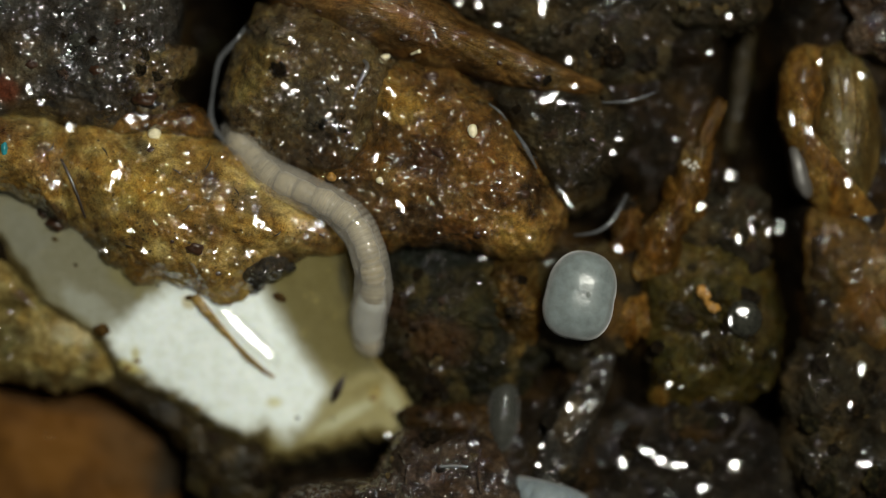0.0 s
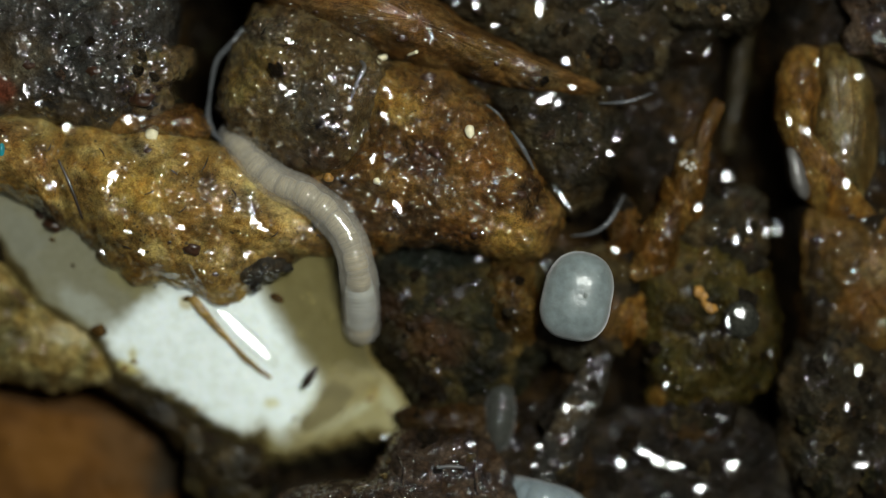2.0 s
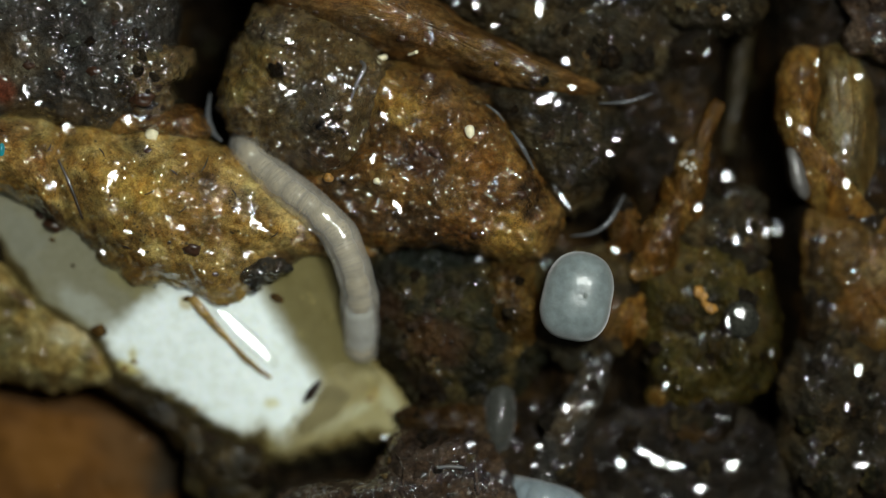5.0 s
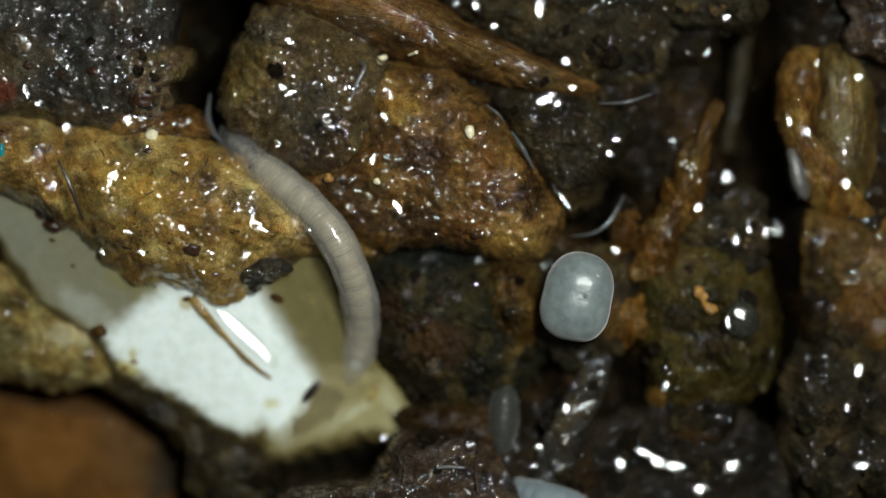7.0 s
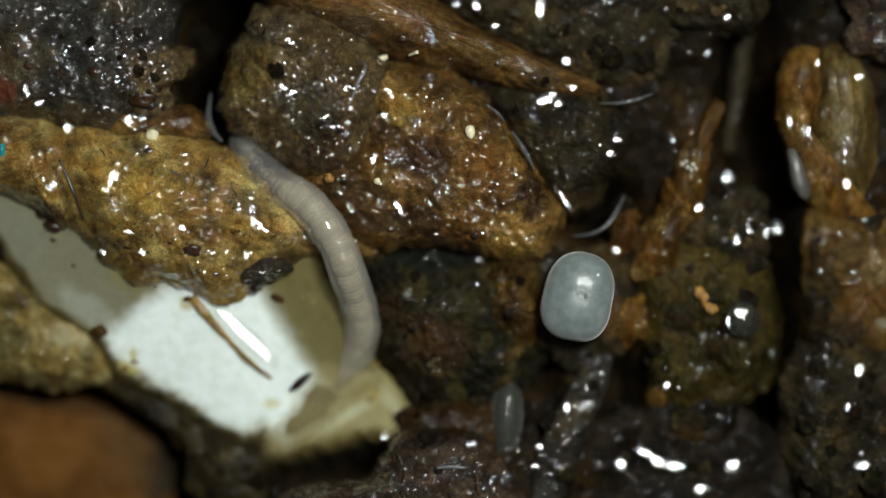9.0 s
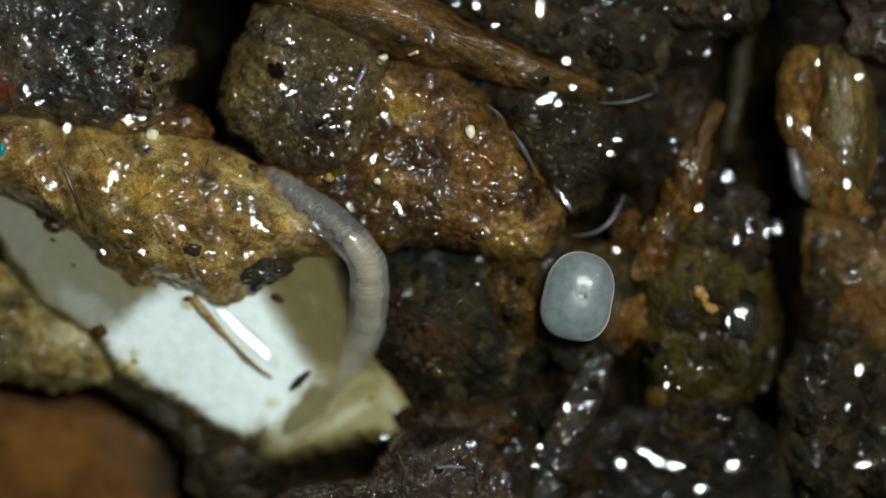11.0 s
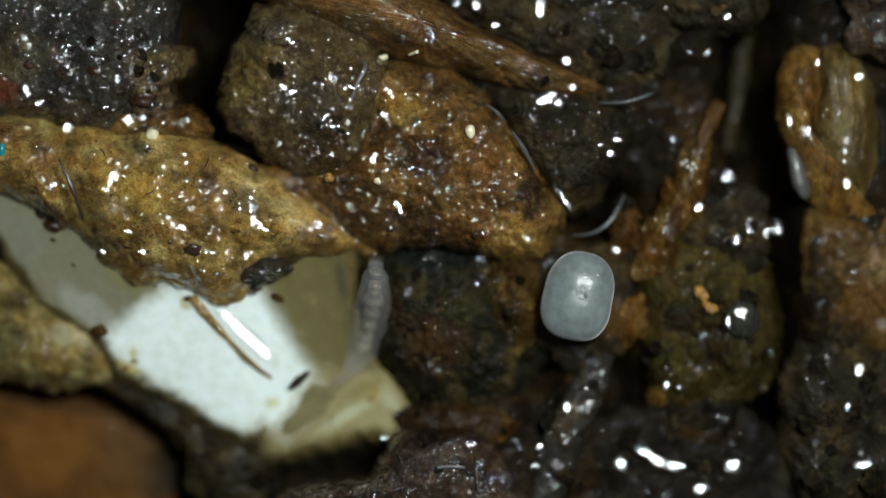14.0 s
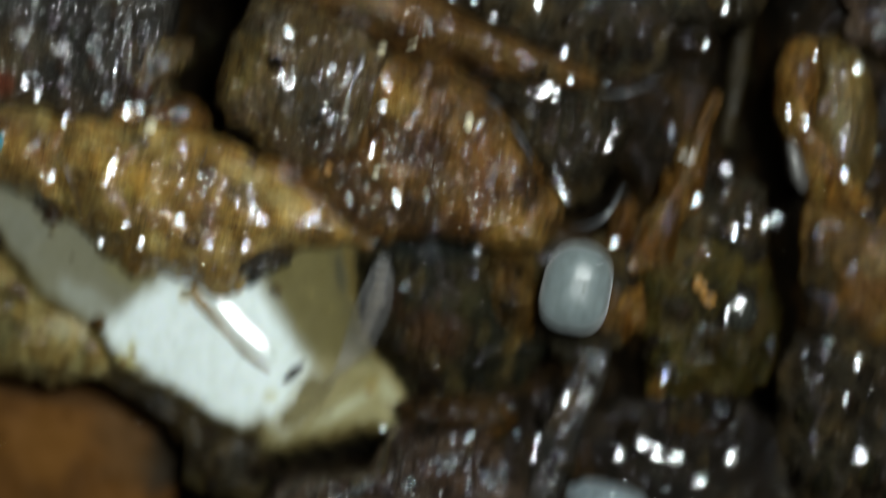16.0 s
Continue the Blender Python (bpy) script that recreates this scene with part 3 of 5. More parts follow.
# ---- large lumps ----
# stains and some painted shade of single lumps, by the lump's seed: place, half width and height, turn, colour,
# strength
BLOTS = {}
BLOTS[2] = ((250, 262, 26, 16, 20, (0.06, 0.045, 0.03), 0.7), (425, 355, 40, 24, 35, (0.12, 0.095, 0.05), 0.7), (360, 400, 60, 30, 20, (0.12, 0.065, 0.015), 0.6), (480, 475, 60, 26, -25, (0.045, 0.032, 0.014), 0.85),
            (300, 480, 90, 22, 10, (0.14, 0.085, 0.02), 0.7), (190, 440, 30, 26, 30, (0.05, 0.032, 0.012), 0.7), (520, 390, 60, 18, 38, (0.46, 0.36, 0.16), 0.6), (560, 430, 50, 24, 20, (0.09, 0.05, 0.012), 0.7),
            (230, 330, 70, 40, 10, (0.44, 0.30, 0.07), 0.6), (330, 275, 60, 24, 15, (0.24, 0.155, 0.045), 0.6), (205, 400, 34, 22, 0, (0.34, 0.23, 0.06), 0.5))
BLOTS[42] = ((10, 235, 50, 26, 0, (0.09, 0.036, 0.014), 0.6), (95, 300, 26, 40, 0, (0.16, 0.10, 0.03), 0.6), (60, 300, 30, 22, 0, (0.24, 0.12, 0.04), 0.5), (90, 385, 40, 20, 30, (0.03, 0.014, 0.006), 0.9))
BLOTS[3] = ((5, 158, 24, 24, 0, (0.12, 0.028, 0.012), 0.7), (270, 130, 50, 40, -20, (0.075, 0.058, 0.02), 0.7), (215, 165, 34, 20, 20, (0.022, 0.017, 0.012), 0.7), (60, 200, 60, 18, 8, (0.05, 0.034, 0.018), 0.7), (130, 195, 30, 18, 0, (0.06, 0.05, 0.04), 0.5))
BLOTS[5] = ((440, 130, 40, 60, 10, (0.17, 0.125, 0.038), 0.7), (540, 190, 60, 50, 0, (0.05, 0.045, 0.036), 0.7), (610, 80, 50, 30, 30, (0.085, 0.062, 0.026), 0.6), (560, 285, 60, 20, 10, (0.042, 0.024, 0.012), 0.8), (470, 55, 40, 26, 0, (0.05, 0.046, 0.036), 0.6), (650, 220, 26, 50, 20, (0.06, 0.042, 0.018), 0.6))
BLOTS[6] = ((695, 175, 50, 40, 20, (0.33, 0.215, 0.055), 0.7), (915, 425, 50, 40, 20, (0.36, 0.22, 0.05), 0.75), (760, 280, 44, 34, 10, (0.055, 0.022, 0.01), 0.7), (640, 350, 60, 50, 30, (0.05, 0.028, 0.011), 0.75), (860, 320, 50, 70, -30, (0.20, 0.10, 0.024), 0.6),
            (840, 220, 40, 26, 40, (0.15, 0.085, 0.024), 0.6), (720, 390, 50, 30, 0, (0.05, 0.032, 0.018), 0.7), (925, 345, 18, 18, 0, (0.03, 0.016, 0.008), 0.8), (800, 420, 50, 18, 0, (0.09, 0.04, 0.012), 0.6), (780, 150, 40, 18, 20, (0.06, 0.045, 0.026), 0.6))
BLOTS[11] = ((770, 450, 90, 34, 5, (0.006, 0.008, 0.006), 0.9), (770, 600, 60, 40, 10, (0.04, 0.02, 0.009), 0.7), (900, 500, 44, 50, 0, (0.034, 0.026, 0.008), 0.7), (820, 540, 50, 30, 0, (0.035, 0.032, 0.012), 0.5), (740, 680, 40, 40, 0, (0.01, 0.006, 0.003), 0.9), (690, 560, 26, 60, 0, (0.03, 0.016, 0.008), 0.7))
BLOTS[19] = ((1205, 475, 44, 34, 0, (0.075, 0.05, 0.014), 0.7), (1205, 565, 30, 34, 0, (0.012, 0.010, 0.007), 0.8), (1310, 500, 40, 30, 0, (0.05, 0.042, 0.012), 0.6), (1165, 702, 18, 22, 0, (0.17, 0.10, 0.022), 0.85), (1250, 680, 70, 26, 0, (0.035, 0.03, 0.009), 0.6), (1340, 580, 22, 50, 0, (0.07, 0.05, 0.022), 0.6), (1265, 610, 40, 26, 0, (0.018, 0.013, 0.006), 0.7))
BLOTS[27] = ((1085, 560, 34, 40, 0, (0.10, 0.056, 0.014), 0.7), (950, 500, 22, 50, 0, (0.05, 0.038, 0.012), 0.7), (1000, 630, 60, 20, 0, (0.026, 0.022, 0.013), 0.7), (1090, 470, 26, 30, 0, (0.06, 0.042, 0.014), 0.7))
BLOTS[23] = ((1480, 420, 60, 40, 0, (0.10, 0.06, 0.017), 0.6), (1540, 540, 50, 50, 0, (0.12, 0.055, 0.012), 0.6), (1450, 520, 34, 60, 0, (0.03, 0.022, 0.008), 0.8), (1560, 480, 30, 26, 0, (0.17, 0.13, 0.06), 0.6), (1500, 590, 50, 24, 0, (0.022, 0.014, 0.007), 0.7))
BLOTS[22] = ((1500, 150, 30, 50, 0, (0.145, 0.11, 0.042), 0.7), (1490, 250, 22, 60, 0, (0.15, 0.12, 0.055), 0.7), (1475, 310, 24, 40, 10, (0.10, 0.06, 0.02), 0.6), (1535, 240, 14, 60, 0, (0.05, 0.034, 0.012), 0.7))
BLOTS[7] = ((560, 10, 80, 26, 22, (0.09, 0.055, 0.022), 0.6), (700, 62, 60, 14, 25, (0.032, 0.02, 0.009), 0.7), (860, 95, 70, 20, 20, (0.10, 0.065, 0.02), 0.6), (960, 140, 60, 20, 15, (0.035, 0.024, 0.01), 0.7))
# the last blot paints the shadow band below the rind into its colour
BLOTS[16] = ((120, 592, 40, 20, 10, (0.36, 0.36, 0.26), 0.7), (75, 530, 14, 16, 0, (0.03, 0.022, 0.01), 0.9), (30, 545, 20, 14, 0, (0.06, 0.045, 0.015), 0.8), (10, 600, 40, 30, 0, (0.06, 0.05, 0.02), 0.7), (90, 640, 60, 24, 10, (0.20, 0.16, 0.06), 0.6), (185, 620, 24, 40, -20, (0.10, 0.075, 0.02), 0.8), (90, 675, 90, 16, 6, (0.035, 0.025, 0.01), 0.8))
# shade along the leaf's upper edge is put into its colour; right end darker
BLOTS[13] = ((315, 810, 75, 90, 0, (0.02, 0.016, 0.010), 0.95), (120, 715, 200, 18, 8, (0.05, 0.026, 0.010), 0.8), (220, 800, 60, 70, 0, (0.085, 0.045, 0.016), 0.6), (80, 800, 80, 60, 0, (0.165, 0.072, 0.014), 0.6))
golden = clump("leaf_crust", CRUST_SHAPE,
      -0.62, 0.22, GOLD, "golden-brown wet decaying crust overhanging the white curd", "compost lump",
      seed=2, turn=420, rings=60, power=2.4, flat=1.2, grow=2, jag=10, big=0.13, small=0.03, thick=0.10, centre=(270, 360))
clump("leaf_crust", [(-90, 195), (0, 200), (70, 212), (120, 240), (140, 300), (135, 360), (112, 402), (60, 368), (0, 340), (-90, 320)],
      -0.70, 0.08, GOLD, "reddish-brown wet lump of decaying crust", "compost lump",
      seed=42, turn=220, rings=34, power=2.4, flat=1.25, big=0.16, grow=2, jag=8, thick=0.2)
grey_clump = clump("soil_clump", [(-90, -80), (120, -70), (270, -60), (312, 10), (308, 90), (292, 150), (296, 205), (240, 215), (190, 232), (120, 222), (40, 205), (-90, 200)],
      -0.75, 0.12, GREY, "dark grey wet soil clump studded with glints", "compost lump",
      seed=3, turn=340, rings=56, small=0.04, jag=8, grow=3, big=0.17, thick=1.0)
clump("soil_clump", [(215, 100), (270, 70), (325, 80), (330, 130), (300, 165), (298, 215), (245, 222), (205, 190), (195, 140)],
      -0.6, -0.04, GREYBROWN, "brownish shoulder of crumbly soil on the grey clump", "compost lump",
      seed=71, turn=180, rings=28, power=2.6, flat=1.5, big=0.2, small=0.07, grow=0, jag=16, thick=1.2)
clump("soil_clump", [(425, 60), (455, 15), (520, 5), (600, 30), (660, 80), (700, 130), (690, 220), (640, 300), (570, 318), (500, 296), (452, 266), (402, 228), (388, 180), (396, 115)],
      -0.80, 0.20, GREYBROWN, "grey-brown wet crumb of soil beside a dark gap", "compost lump",
      seed=5, turn=320, rings=50, power=3.6, flat=1.5, big=0.22, small=0.06, jag=12, grow=2, thick=1.0)
bark = clump("bark_fragment", [(630, 120), (700, 105), (790, 118), (865, 170), (915, 235), (965, 305), (1000, 380), (985, 440), (920, 474), (850, 455),
                        (760, 440), (680, 446), (640, 432), (560, 360), (525, 318), (580, 290), (615, 220)],
      -0.85, 0.12, BROWN, "orange-brown wet bark fragment with pitted surface", "bark",
      seed=6, turn=380, rings=60, power=4.0, flat=1.5, big=0.22, small=0.055, jag=12, grow=0, thick=0.9, centre=(770, 300))
splinter = clump("wood_splinter", [(430, -70), (640, -80), (770, 15), (880, 68), (990, 118), (1050, 150), (1000, 166), (900, 152), (800, 116), (720, 96), (600, 52), (480, 5)],
      -0.72, 0.02, BARK, "long reddish-brown wood splinter lying across the soil", "wood splinter",
      seed=7, turn=300, rings=30, small=0.05, grow=14, jag=8, big=0.12, thick=0.8, centre=(740, 35))
clump("soil_clump", [(860, 160), (950, 150), (1050, 170), (1098, 220), (1095, 270), (1060, 320), (1010, 380), (985, 350), (940, 280), (895, 220)],
      -1.1, -0.15, DARK, "blackish wet soil clump with bright rim glints", "compost lump",
      seed=8, turn=240, rings=36, big=0.18, small=0.06, thick=0.9)
clump("soil_clump", [(800, -60), (1000, -70), (1180, -60), (1190, 40), (1150, 130), (1060, 150), (980, 115), (880, 60), (790, 10)],
      -1.1, -0.42, DARK, "dark olive-black wet soil clump under the splinter", "compost lump",
      seed=9, turn=260, rings=40, big=0.22, small=0.07, thick=0.8)
clump("soil_clump", [(1150, -60), (1340, -60), (1335, 30), (1300, 50), (1230, 50), (1180, 20)],
      -1.05, -0.55, DARK, "small brown glinting crumb at the bed's far side", "compost lump",
      seed=10, turn=180, rings=26, thick=0.9)
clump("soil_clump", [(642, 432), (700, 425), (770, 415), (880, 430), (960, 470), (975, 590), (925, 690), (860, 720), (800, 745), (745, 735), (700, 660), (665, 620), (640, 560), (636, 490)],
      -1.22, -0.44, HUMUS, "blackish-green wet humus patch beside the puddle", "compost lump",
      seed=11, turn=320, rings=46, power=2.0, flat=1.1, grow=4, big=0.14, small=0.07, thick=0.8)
clump("soil_clump", [(870, 448), (935, 455), (962, 520), (952, 600), (900, 640), (850, 590), (838, 510)],
      -1.05, -0.36, CHIP, "brown-olive crumb between the humus and the egg", "compost lump",
      seed=91, turn=180, rings=26, power=2.0, flat=1.1, big=0.20, grow=6, thick=0.6)
peat = clump("peat_clump", [(450, 1000), (470, 900), (520, 862), (600, 850), (655, 838), (678, 800), (715, 752), (760, 772), (830, 766), (880, 795), (905, 845), (940, 900), (950, 1000)],
      -0.75, 0.10, UMBER, "dark umber peat clump with ragged glinting crest", "compost lump",
      seed=12, turn=320, rings=46, big=0.14, small=0.085, grow=0, jag=10, thick=1.0, centre=(720, 900))
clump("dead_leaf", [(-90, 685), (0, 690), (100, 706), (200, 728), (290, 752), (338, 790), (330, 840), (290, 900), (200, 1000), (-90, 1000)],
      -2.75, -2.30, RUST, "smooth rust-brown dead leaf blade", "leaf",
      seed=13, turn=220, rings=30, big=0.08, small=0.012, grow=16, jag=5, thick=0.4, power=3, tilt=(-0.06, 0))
clump("cream_rind", [(-80, 420), (0, 445), (40, 500), (100, 550), (180, 585), (205, 650), (170, 680), (100, 690), (20, 672), (-80, 655)],
      -1.55, -1.02, CREAM, "yellowish cream rind along the puddle's edge", "rind",
      seed=16, turn=220, rings=28, big=0.12, small=0.03, grow=6, jag=10, thick=0.5)
clump("soil_clump", [(150, 660), (240, 672), (330, 730), (420, 775), (470, 800), (450, 900), (330, 860), (345, 800), (250, 735)],
      -1.75, -1.42, MATT, "black damp humus strip below the curd", "compost lump",
      seed=17, turn=200, rings=24, big=0.08, small=0.04, grow=10, thick=0.6)
clump("plant_shred", [(1262, 186), (1278, 196), (1262, 240), (1248, 300), (1240, 350), (1212, 400), (1196, 450), (1178, 490), (1140, 500), (1120, 470), (1138, 420), (1160, 370), (1185, 320), (1200, 280), (1225, 240)],
      -0.80, -0.42, AMBER, "translucent amber strip of rotting plant stem", "plant shred",
      seed=18, turn=240, rings=24, power=2.0, flat=1.0, big=0.16, small=0.05, grow=6, jag=16, thick=0.6, centre=(1190, 380),
      blots=((1225, 245, 30, 40, 0, (0.03, 0.015, 0.006), 0.7), (1150, 440, 22, 40, 20, (0.13, 0.06, 0.012), 0.6), (1212, 330, 20, 26, 0, (0.09, 0.05, 0.015), 0.6), (1190, 400, 14, 30, 20, (0.05, 0.026, 0.008), 0.7)))
clump("soil_clump", [(1150, 470), (1210, 430), (1290, 440), (1350, 490), (1368, 590), (1350, 680), (1280, 715), (1170, 720), (1150, 640), (1140, 550)],
      -1.30, -0.60, OLIVE, "dark olive slimy lump of rotten leaf", "compost lump",
      seed=19, turn=260, rings=38, big=0.20, small=0.06, thick=0.8)
clump("soil_clump", [(1280, 330), (1335, 350), (1352, 400), (1335, 450), (1300, 455), (1230, 430), (1220, 370)],
      -1.15, -0.75, DARK, "wet black crumb with several bright glints", "compost lump",
      seed=20, turn=180, rings=26, big=0.14, small=0.08, thick=0.8)
chip = clump("wood_chip", [(1450, 95), (1505, 95), (1540, 170), (1548, 290), (1525, 355), (1480, 335), (1448, 270), (1446, 190)],
      -0.95, -0.42, TAN, "tan wet wood chip with amber-brown glossy bark edge", "wood chip",
      seed=22, turn=220, rings=26, big=0.07, small=0.012, grow=8, jag=6, thick=0.6)
me, o = clump_mesh("bark_edge", [(1385, 105), (1440, 85), (1468, 130), (1450, 200), (1442, 280), (1480, 340), (1555, 385), (1480, 388), (1420, 345), (1392, 270), (1374, 190)],
                   -0.95, -0.36, AMBER, seed=21, turn=220, rings=26, power=2.0, flat=1.2, big=0.10, small=0.02, grow=3, jag=6, thick=0.6, centre=(1422, 215))
part("bark_edge", me, chip, "amber-brown glossy bark edge", o)
me, o = clump_mesh("pale_film", [(1392, 270), (1410, 262), (1428, 310), (1432, 345), (1415, 350), (1400, 320)], -0.70, -0.50, SILT2, seed=81, turn=60, rings=10,
                   big=0.03, small=0.01, grow=2, jag=5, thick=0.4)
part("pale_film", me, chip, "greyish white film on the bark edge", o)
clump("wood_chip", [(1428, 385), (1480, 375), (1600, 370), (1680, 420), (1660, 560), (1560, 640), (1465, 600), (1425, 520)],
      -1.05, -0.65, CHIP, "brown wet wood chip half buried", "wood chip",
      seed=23, turn=220, rings=30, big=0.12, small=0.03, jag=5, grow=4, power=2.2, flat=1.2, thick=0.6)
clump("soil_clump", [(1500, -60), (1660, -60), (1680, 100), (1600, 110), (1530, 90), (1505, 50)],
      -0.75, -0.25, UMBER, "brown crumb with fine glitter", "compost lump",
      seed=24, turn=180, rings=26, thick=0.9)
clump("soil_clump", [(1400, 650), (1480, 610), (1600, 640), (1680, 760), (1640, 900), (1500, 920), (1420, 860), (1385, 740)],
      -1.10, -0.50, DARK, "dark wet soil clump with scattered glints", "compost lump",
      seed=25, turn=240, rings=36, big=0.2, small=0.08, thick=0.8)
clump("soil_clump", [(1060, 745), (1180, 735), (1320, 745), (1380, 820), (1380, 960), (1200, 980), (1050, 940), (1030, 840)],
      -1.20, -0.85, BLACK, "black waterlogged soil with a shining film", "compost lump",
      seed=26, turn=240, rings=36, big=0.10, small=0.03, thick=0.8)
strand("rotten_stem", [(1065, 625, -1.1), (1040, 690, -0.95), (1005, 760, -0.9), (975, 840, -0.95), (950, 940, -1.0)],
       [0.22, 0.34, 0.38, 0.36, 0.30], GREY, "dark speckled rotten stem lying in the soil", "stem", sides=28, steps=70, rough=0.12, flat=0.8)

clump("plant_shred", [(1078, 545), (1110, 530), (1140, 540), (1152, 575), (1128, 600), (1085, 602), (1070, 580)],
      -1.0, -0.66, AMBER, "orange-amber scrap of rotten stem beside the egg", "plant shred",
      seed=51, turn=140, rings=20, power=1.6, flat=1.0, big=0.16, small=0.05, grow=12, jag=26, thick=0.5)
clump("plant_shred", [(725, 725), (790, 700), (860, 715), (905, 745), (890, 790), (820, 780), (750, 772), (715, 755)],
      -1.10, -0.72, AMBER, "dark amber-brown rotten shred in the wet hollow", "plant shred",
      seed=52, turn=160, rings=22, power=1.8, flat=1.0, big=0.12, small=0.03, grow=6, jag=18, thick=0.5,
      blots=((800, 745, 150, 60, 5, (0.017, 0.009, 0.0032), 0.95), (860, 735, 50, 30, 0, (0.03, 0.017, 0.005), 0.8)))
clump("plant_shred", [(1082, 388), (1105, 362), (1128, 372), (1132, 405), (1112, 438), (1080, 436)],
      -1.0, -0.62, AMBER, "dark amber scrap at the edge of the black hollow", "plant shred",
      seed=53, turn=120, rings=18, power=1.8, flat=1.0, big=0.12, small=0.05, grow=4, jag=18, thick=0.5,
      blots=((1105, 400, 40, 50, 0, (0.045, 0.022, 0.007), 0.8),))
strand("rotten_stem", [(1322, -30, -2.3), (1312, 80, -2.2), (1300, 180, -2.2), (1284, 270, -2.1)], [0.22, 0.20, 0.18, 0.12], MATT, "slender dark grey stem standing in the dark cleft", "stem", sides=20, steps=50, rough=0.06)
me, o = clump_mesh("soil_patch", [(415, 478), (460, 448), (500, 458), (515, 478), (478, 496), (440, 512), (418, 500)], -0.42, -0.10, GREY, seed=61, turn=110, rings=16,
                   power=1.6, flat=1.0, big=0.12, small=0.06, jag=18, grow=0, thick=0.25)
part("soil_patch", me, golden, "dark grey soil stuck to the crust", o)

clump("bark_fragment", [(470, 285), (520, 295), (600, 338), (655, 395), (665, 445), (622, 445), (560, 405), (500, 355), (455, 320)],
      -1.0, -0.62, BROWN, "soft brown bark layer under the worm's track", "bark",
      seed=101, turn=200, rings=22, power=3.0, flat=1.5, big=0.06, small=0.02, grow=6, jag=8, thick=0.5)
clump("leaf_crust", [(180, 198), (250, 200), (310, 190), (362, 200), (372, 238), (340, 250), (260, 238), (185, 240)],
      -0.75, -0.16, BROWN, "brown wet crust wedged against the grey clump", "compost lump",
      seed=102, turn=160, rings=22, power=2.2, flat=1.4, big=0.10, small=0.03, grow=4, jag=12, thick=0.5)
clump("soil_clump", [(655, 545), (700, 530), (750, 560), (755, 620), (720, 655), (680, 640)],
      -1.1, -0.70, MATT, "dark brown rotten crumb at the puddle's edge", "compost lump",
      seed=103, turn=140, rings=20, power=2.0, flat=1.2, big=0.12, small=0.04, grow=4, jag=12, thick=0.5)
# ---- the egg ----
def egg_mesh():
    verts, faces = [], []
    rows, sides = 40, 56
    for i in range(rows + 1):
        b = math.pi * i / rows
        for k in range(sides):
            a = 2 * math.pi * k / sides
            d = Vector((math.sin(b) * math.cos(a), math.cos(b), math.sin(b) * math.sin(a)))
            q = 2.5
            s = (abs(d.x) ** q + abs(d.y) ** q + abs(d.z) ** q) ** (-1 / q)
            v = Vector((d.x * 0.625, d.y * 0.79, d.z * 0.57)) * s
            v *= 1 - 0.03 * math.exp(-(v.y / 0.22) ** 2) + 0.02 * noise.noise(d * 1.5)
            v.x *= 1.02 - 0.07 * v.y
            verts.append(v)
    for i in range(rows):
        for k in range(sides):
            a, b = i * sides + k, i * sides + (k + 1) % sides
            faces.append((a, b, b + sides, a + sides))
    return mesh_of("egg", verts, faces, EGG)


egg = thing("egg", egg_mesh(), at(1022, 525, -0.18), "milky grey translucent snail-like egg resting on wet soil", "egg")
egg.rotation_euler = (0, 0, radians(-12))
spot = part("dark_spot", pebble_mesh("dark_spot", 0.06, 0.08, 0.02, SPOT, 5, 0.3, 10, 6), egg, "small dark spot in the jelly")
spot.location = (0.10 * MM, 0.05 * MM, 0.538 * MM)
clump("soil_clump", [(960, 470), (1040, 440), (1100, 470), (1120, 560), (1070, 630), (1000, 640), (945, 600), (935, 530)],
      -1.05, -0.68, DARK, "dark soil hollow that cradles the egg", "compost lump", seed=27, turn=160, rings=22, big=0.06, small=0.04, grow=10, thick=0.6)

grain("soil_bead", 1312, 566, -0.62, (0.34, 0.36, 0.28), BEAD, "round dark shining bead on the olive lump", "bead", seed=10, rough=0.03)

# ---- what rests on the surface ----
bpy.context.view_layer.update()
GRAPH = bpy.context.evaluated_depsgraph_get()


def rest(x, y):
    """Place on the surface (mm) under a plan place, along the sight line of the lens."""
    eye = Vector((0, 0, REACH)) * MM
    hit, place, normal, *_ = scene.ray_cast(GRAPH, eye, (at(x, y, 0) * MM - eye).normalized())
    return place / MM if hit else at(x, y, -1.0)


def drop_mesh(seed, uneven=1.0):
    """A shallow uneven cap of water, about one unit in radius."""
    verts, faces = [Vector((0, 0, 0.06))], []
    sides, rows = 28, 8
    for k in range(1, rows + 1):
        for i in range(sides):
            a = 2 * math.pi * i / sides
            d = Vector((math.cos(a), math.sin(a), 0))
            r = k / rows * (1 + 0.38 * uneven * noise.noise(d * 0.9 + Vector((seed * 5.1, 0, 0))) + 0.2 * uneven * noise.noise(d * 2.2 + Vector((0, seed * 3.7, 0))))
            q = d * r
            z = 0.06 * (1 - (k / rows) ** 2) + 0.03 * uneven * noise.noise(q * 2.4 + Vector((0, 0, seed * 2.9)))
            verts.append(Vector((q.x, q.y, z - (0.12 if k == rows else 0))))
    for i in range(sides):
        j = (i + 1) % sides
        faces.append((0, 1 + i, 1 + j))
        for k in range(rows - 1):
            a = 1 + k * sides
            faces.append((a + i, a + sides + i, a + sides + j, a + j))
    return mesh_of("water_drop", verts, faces, WATER)


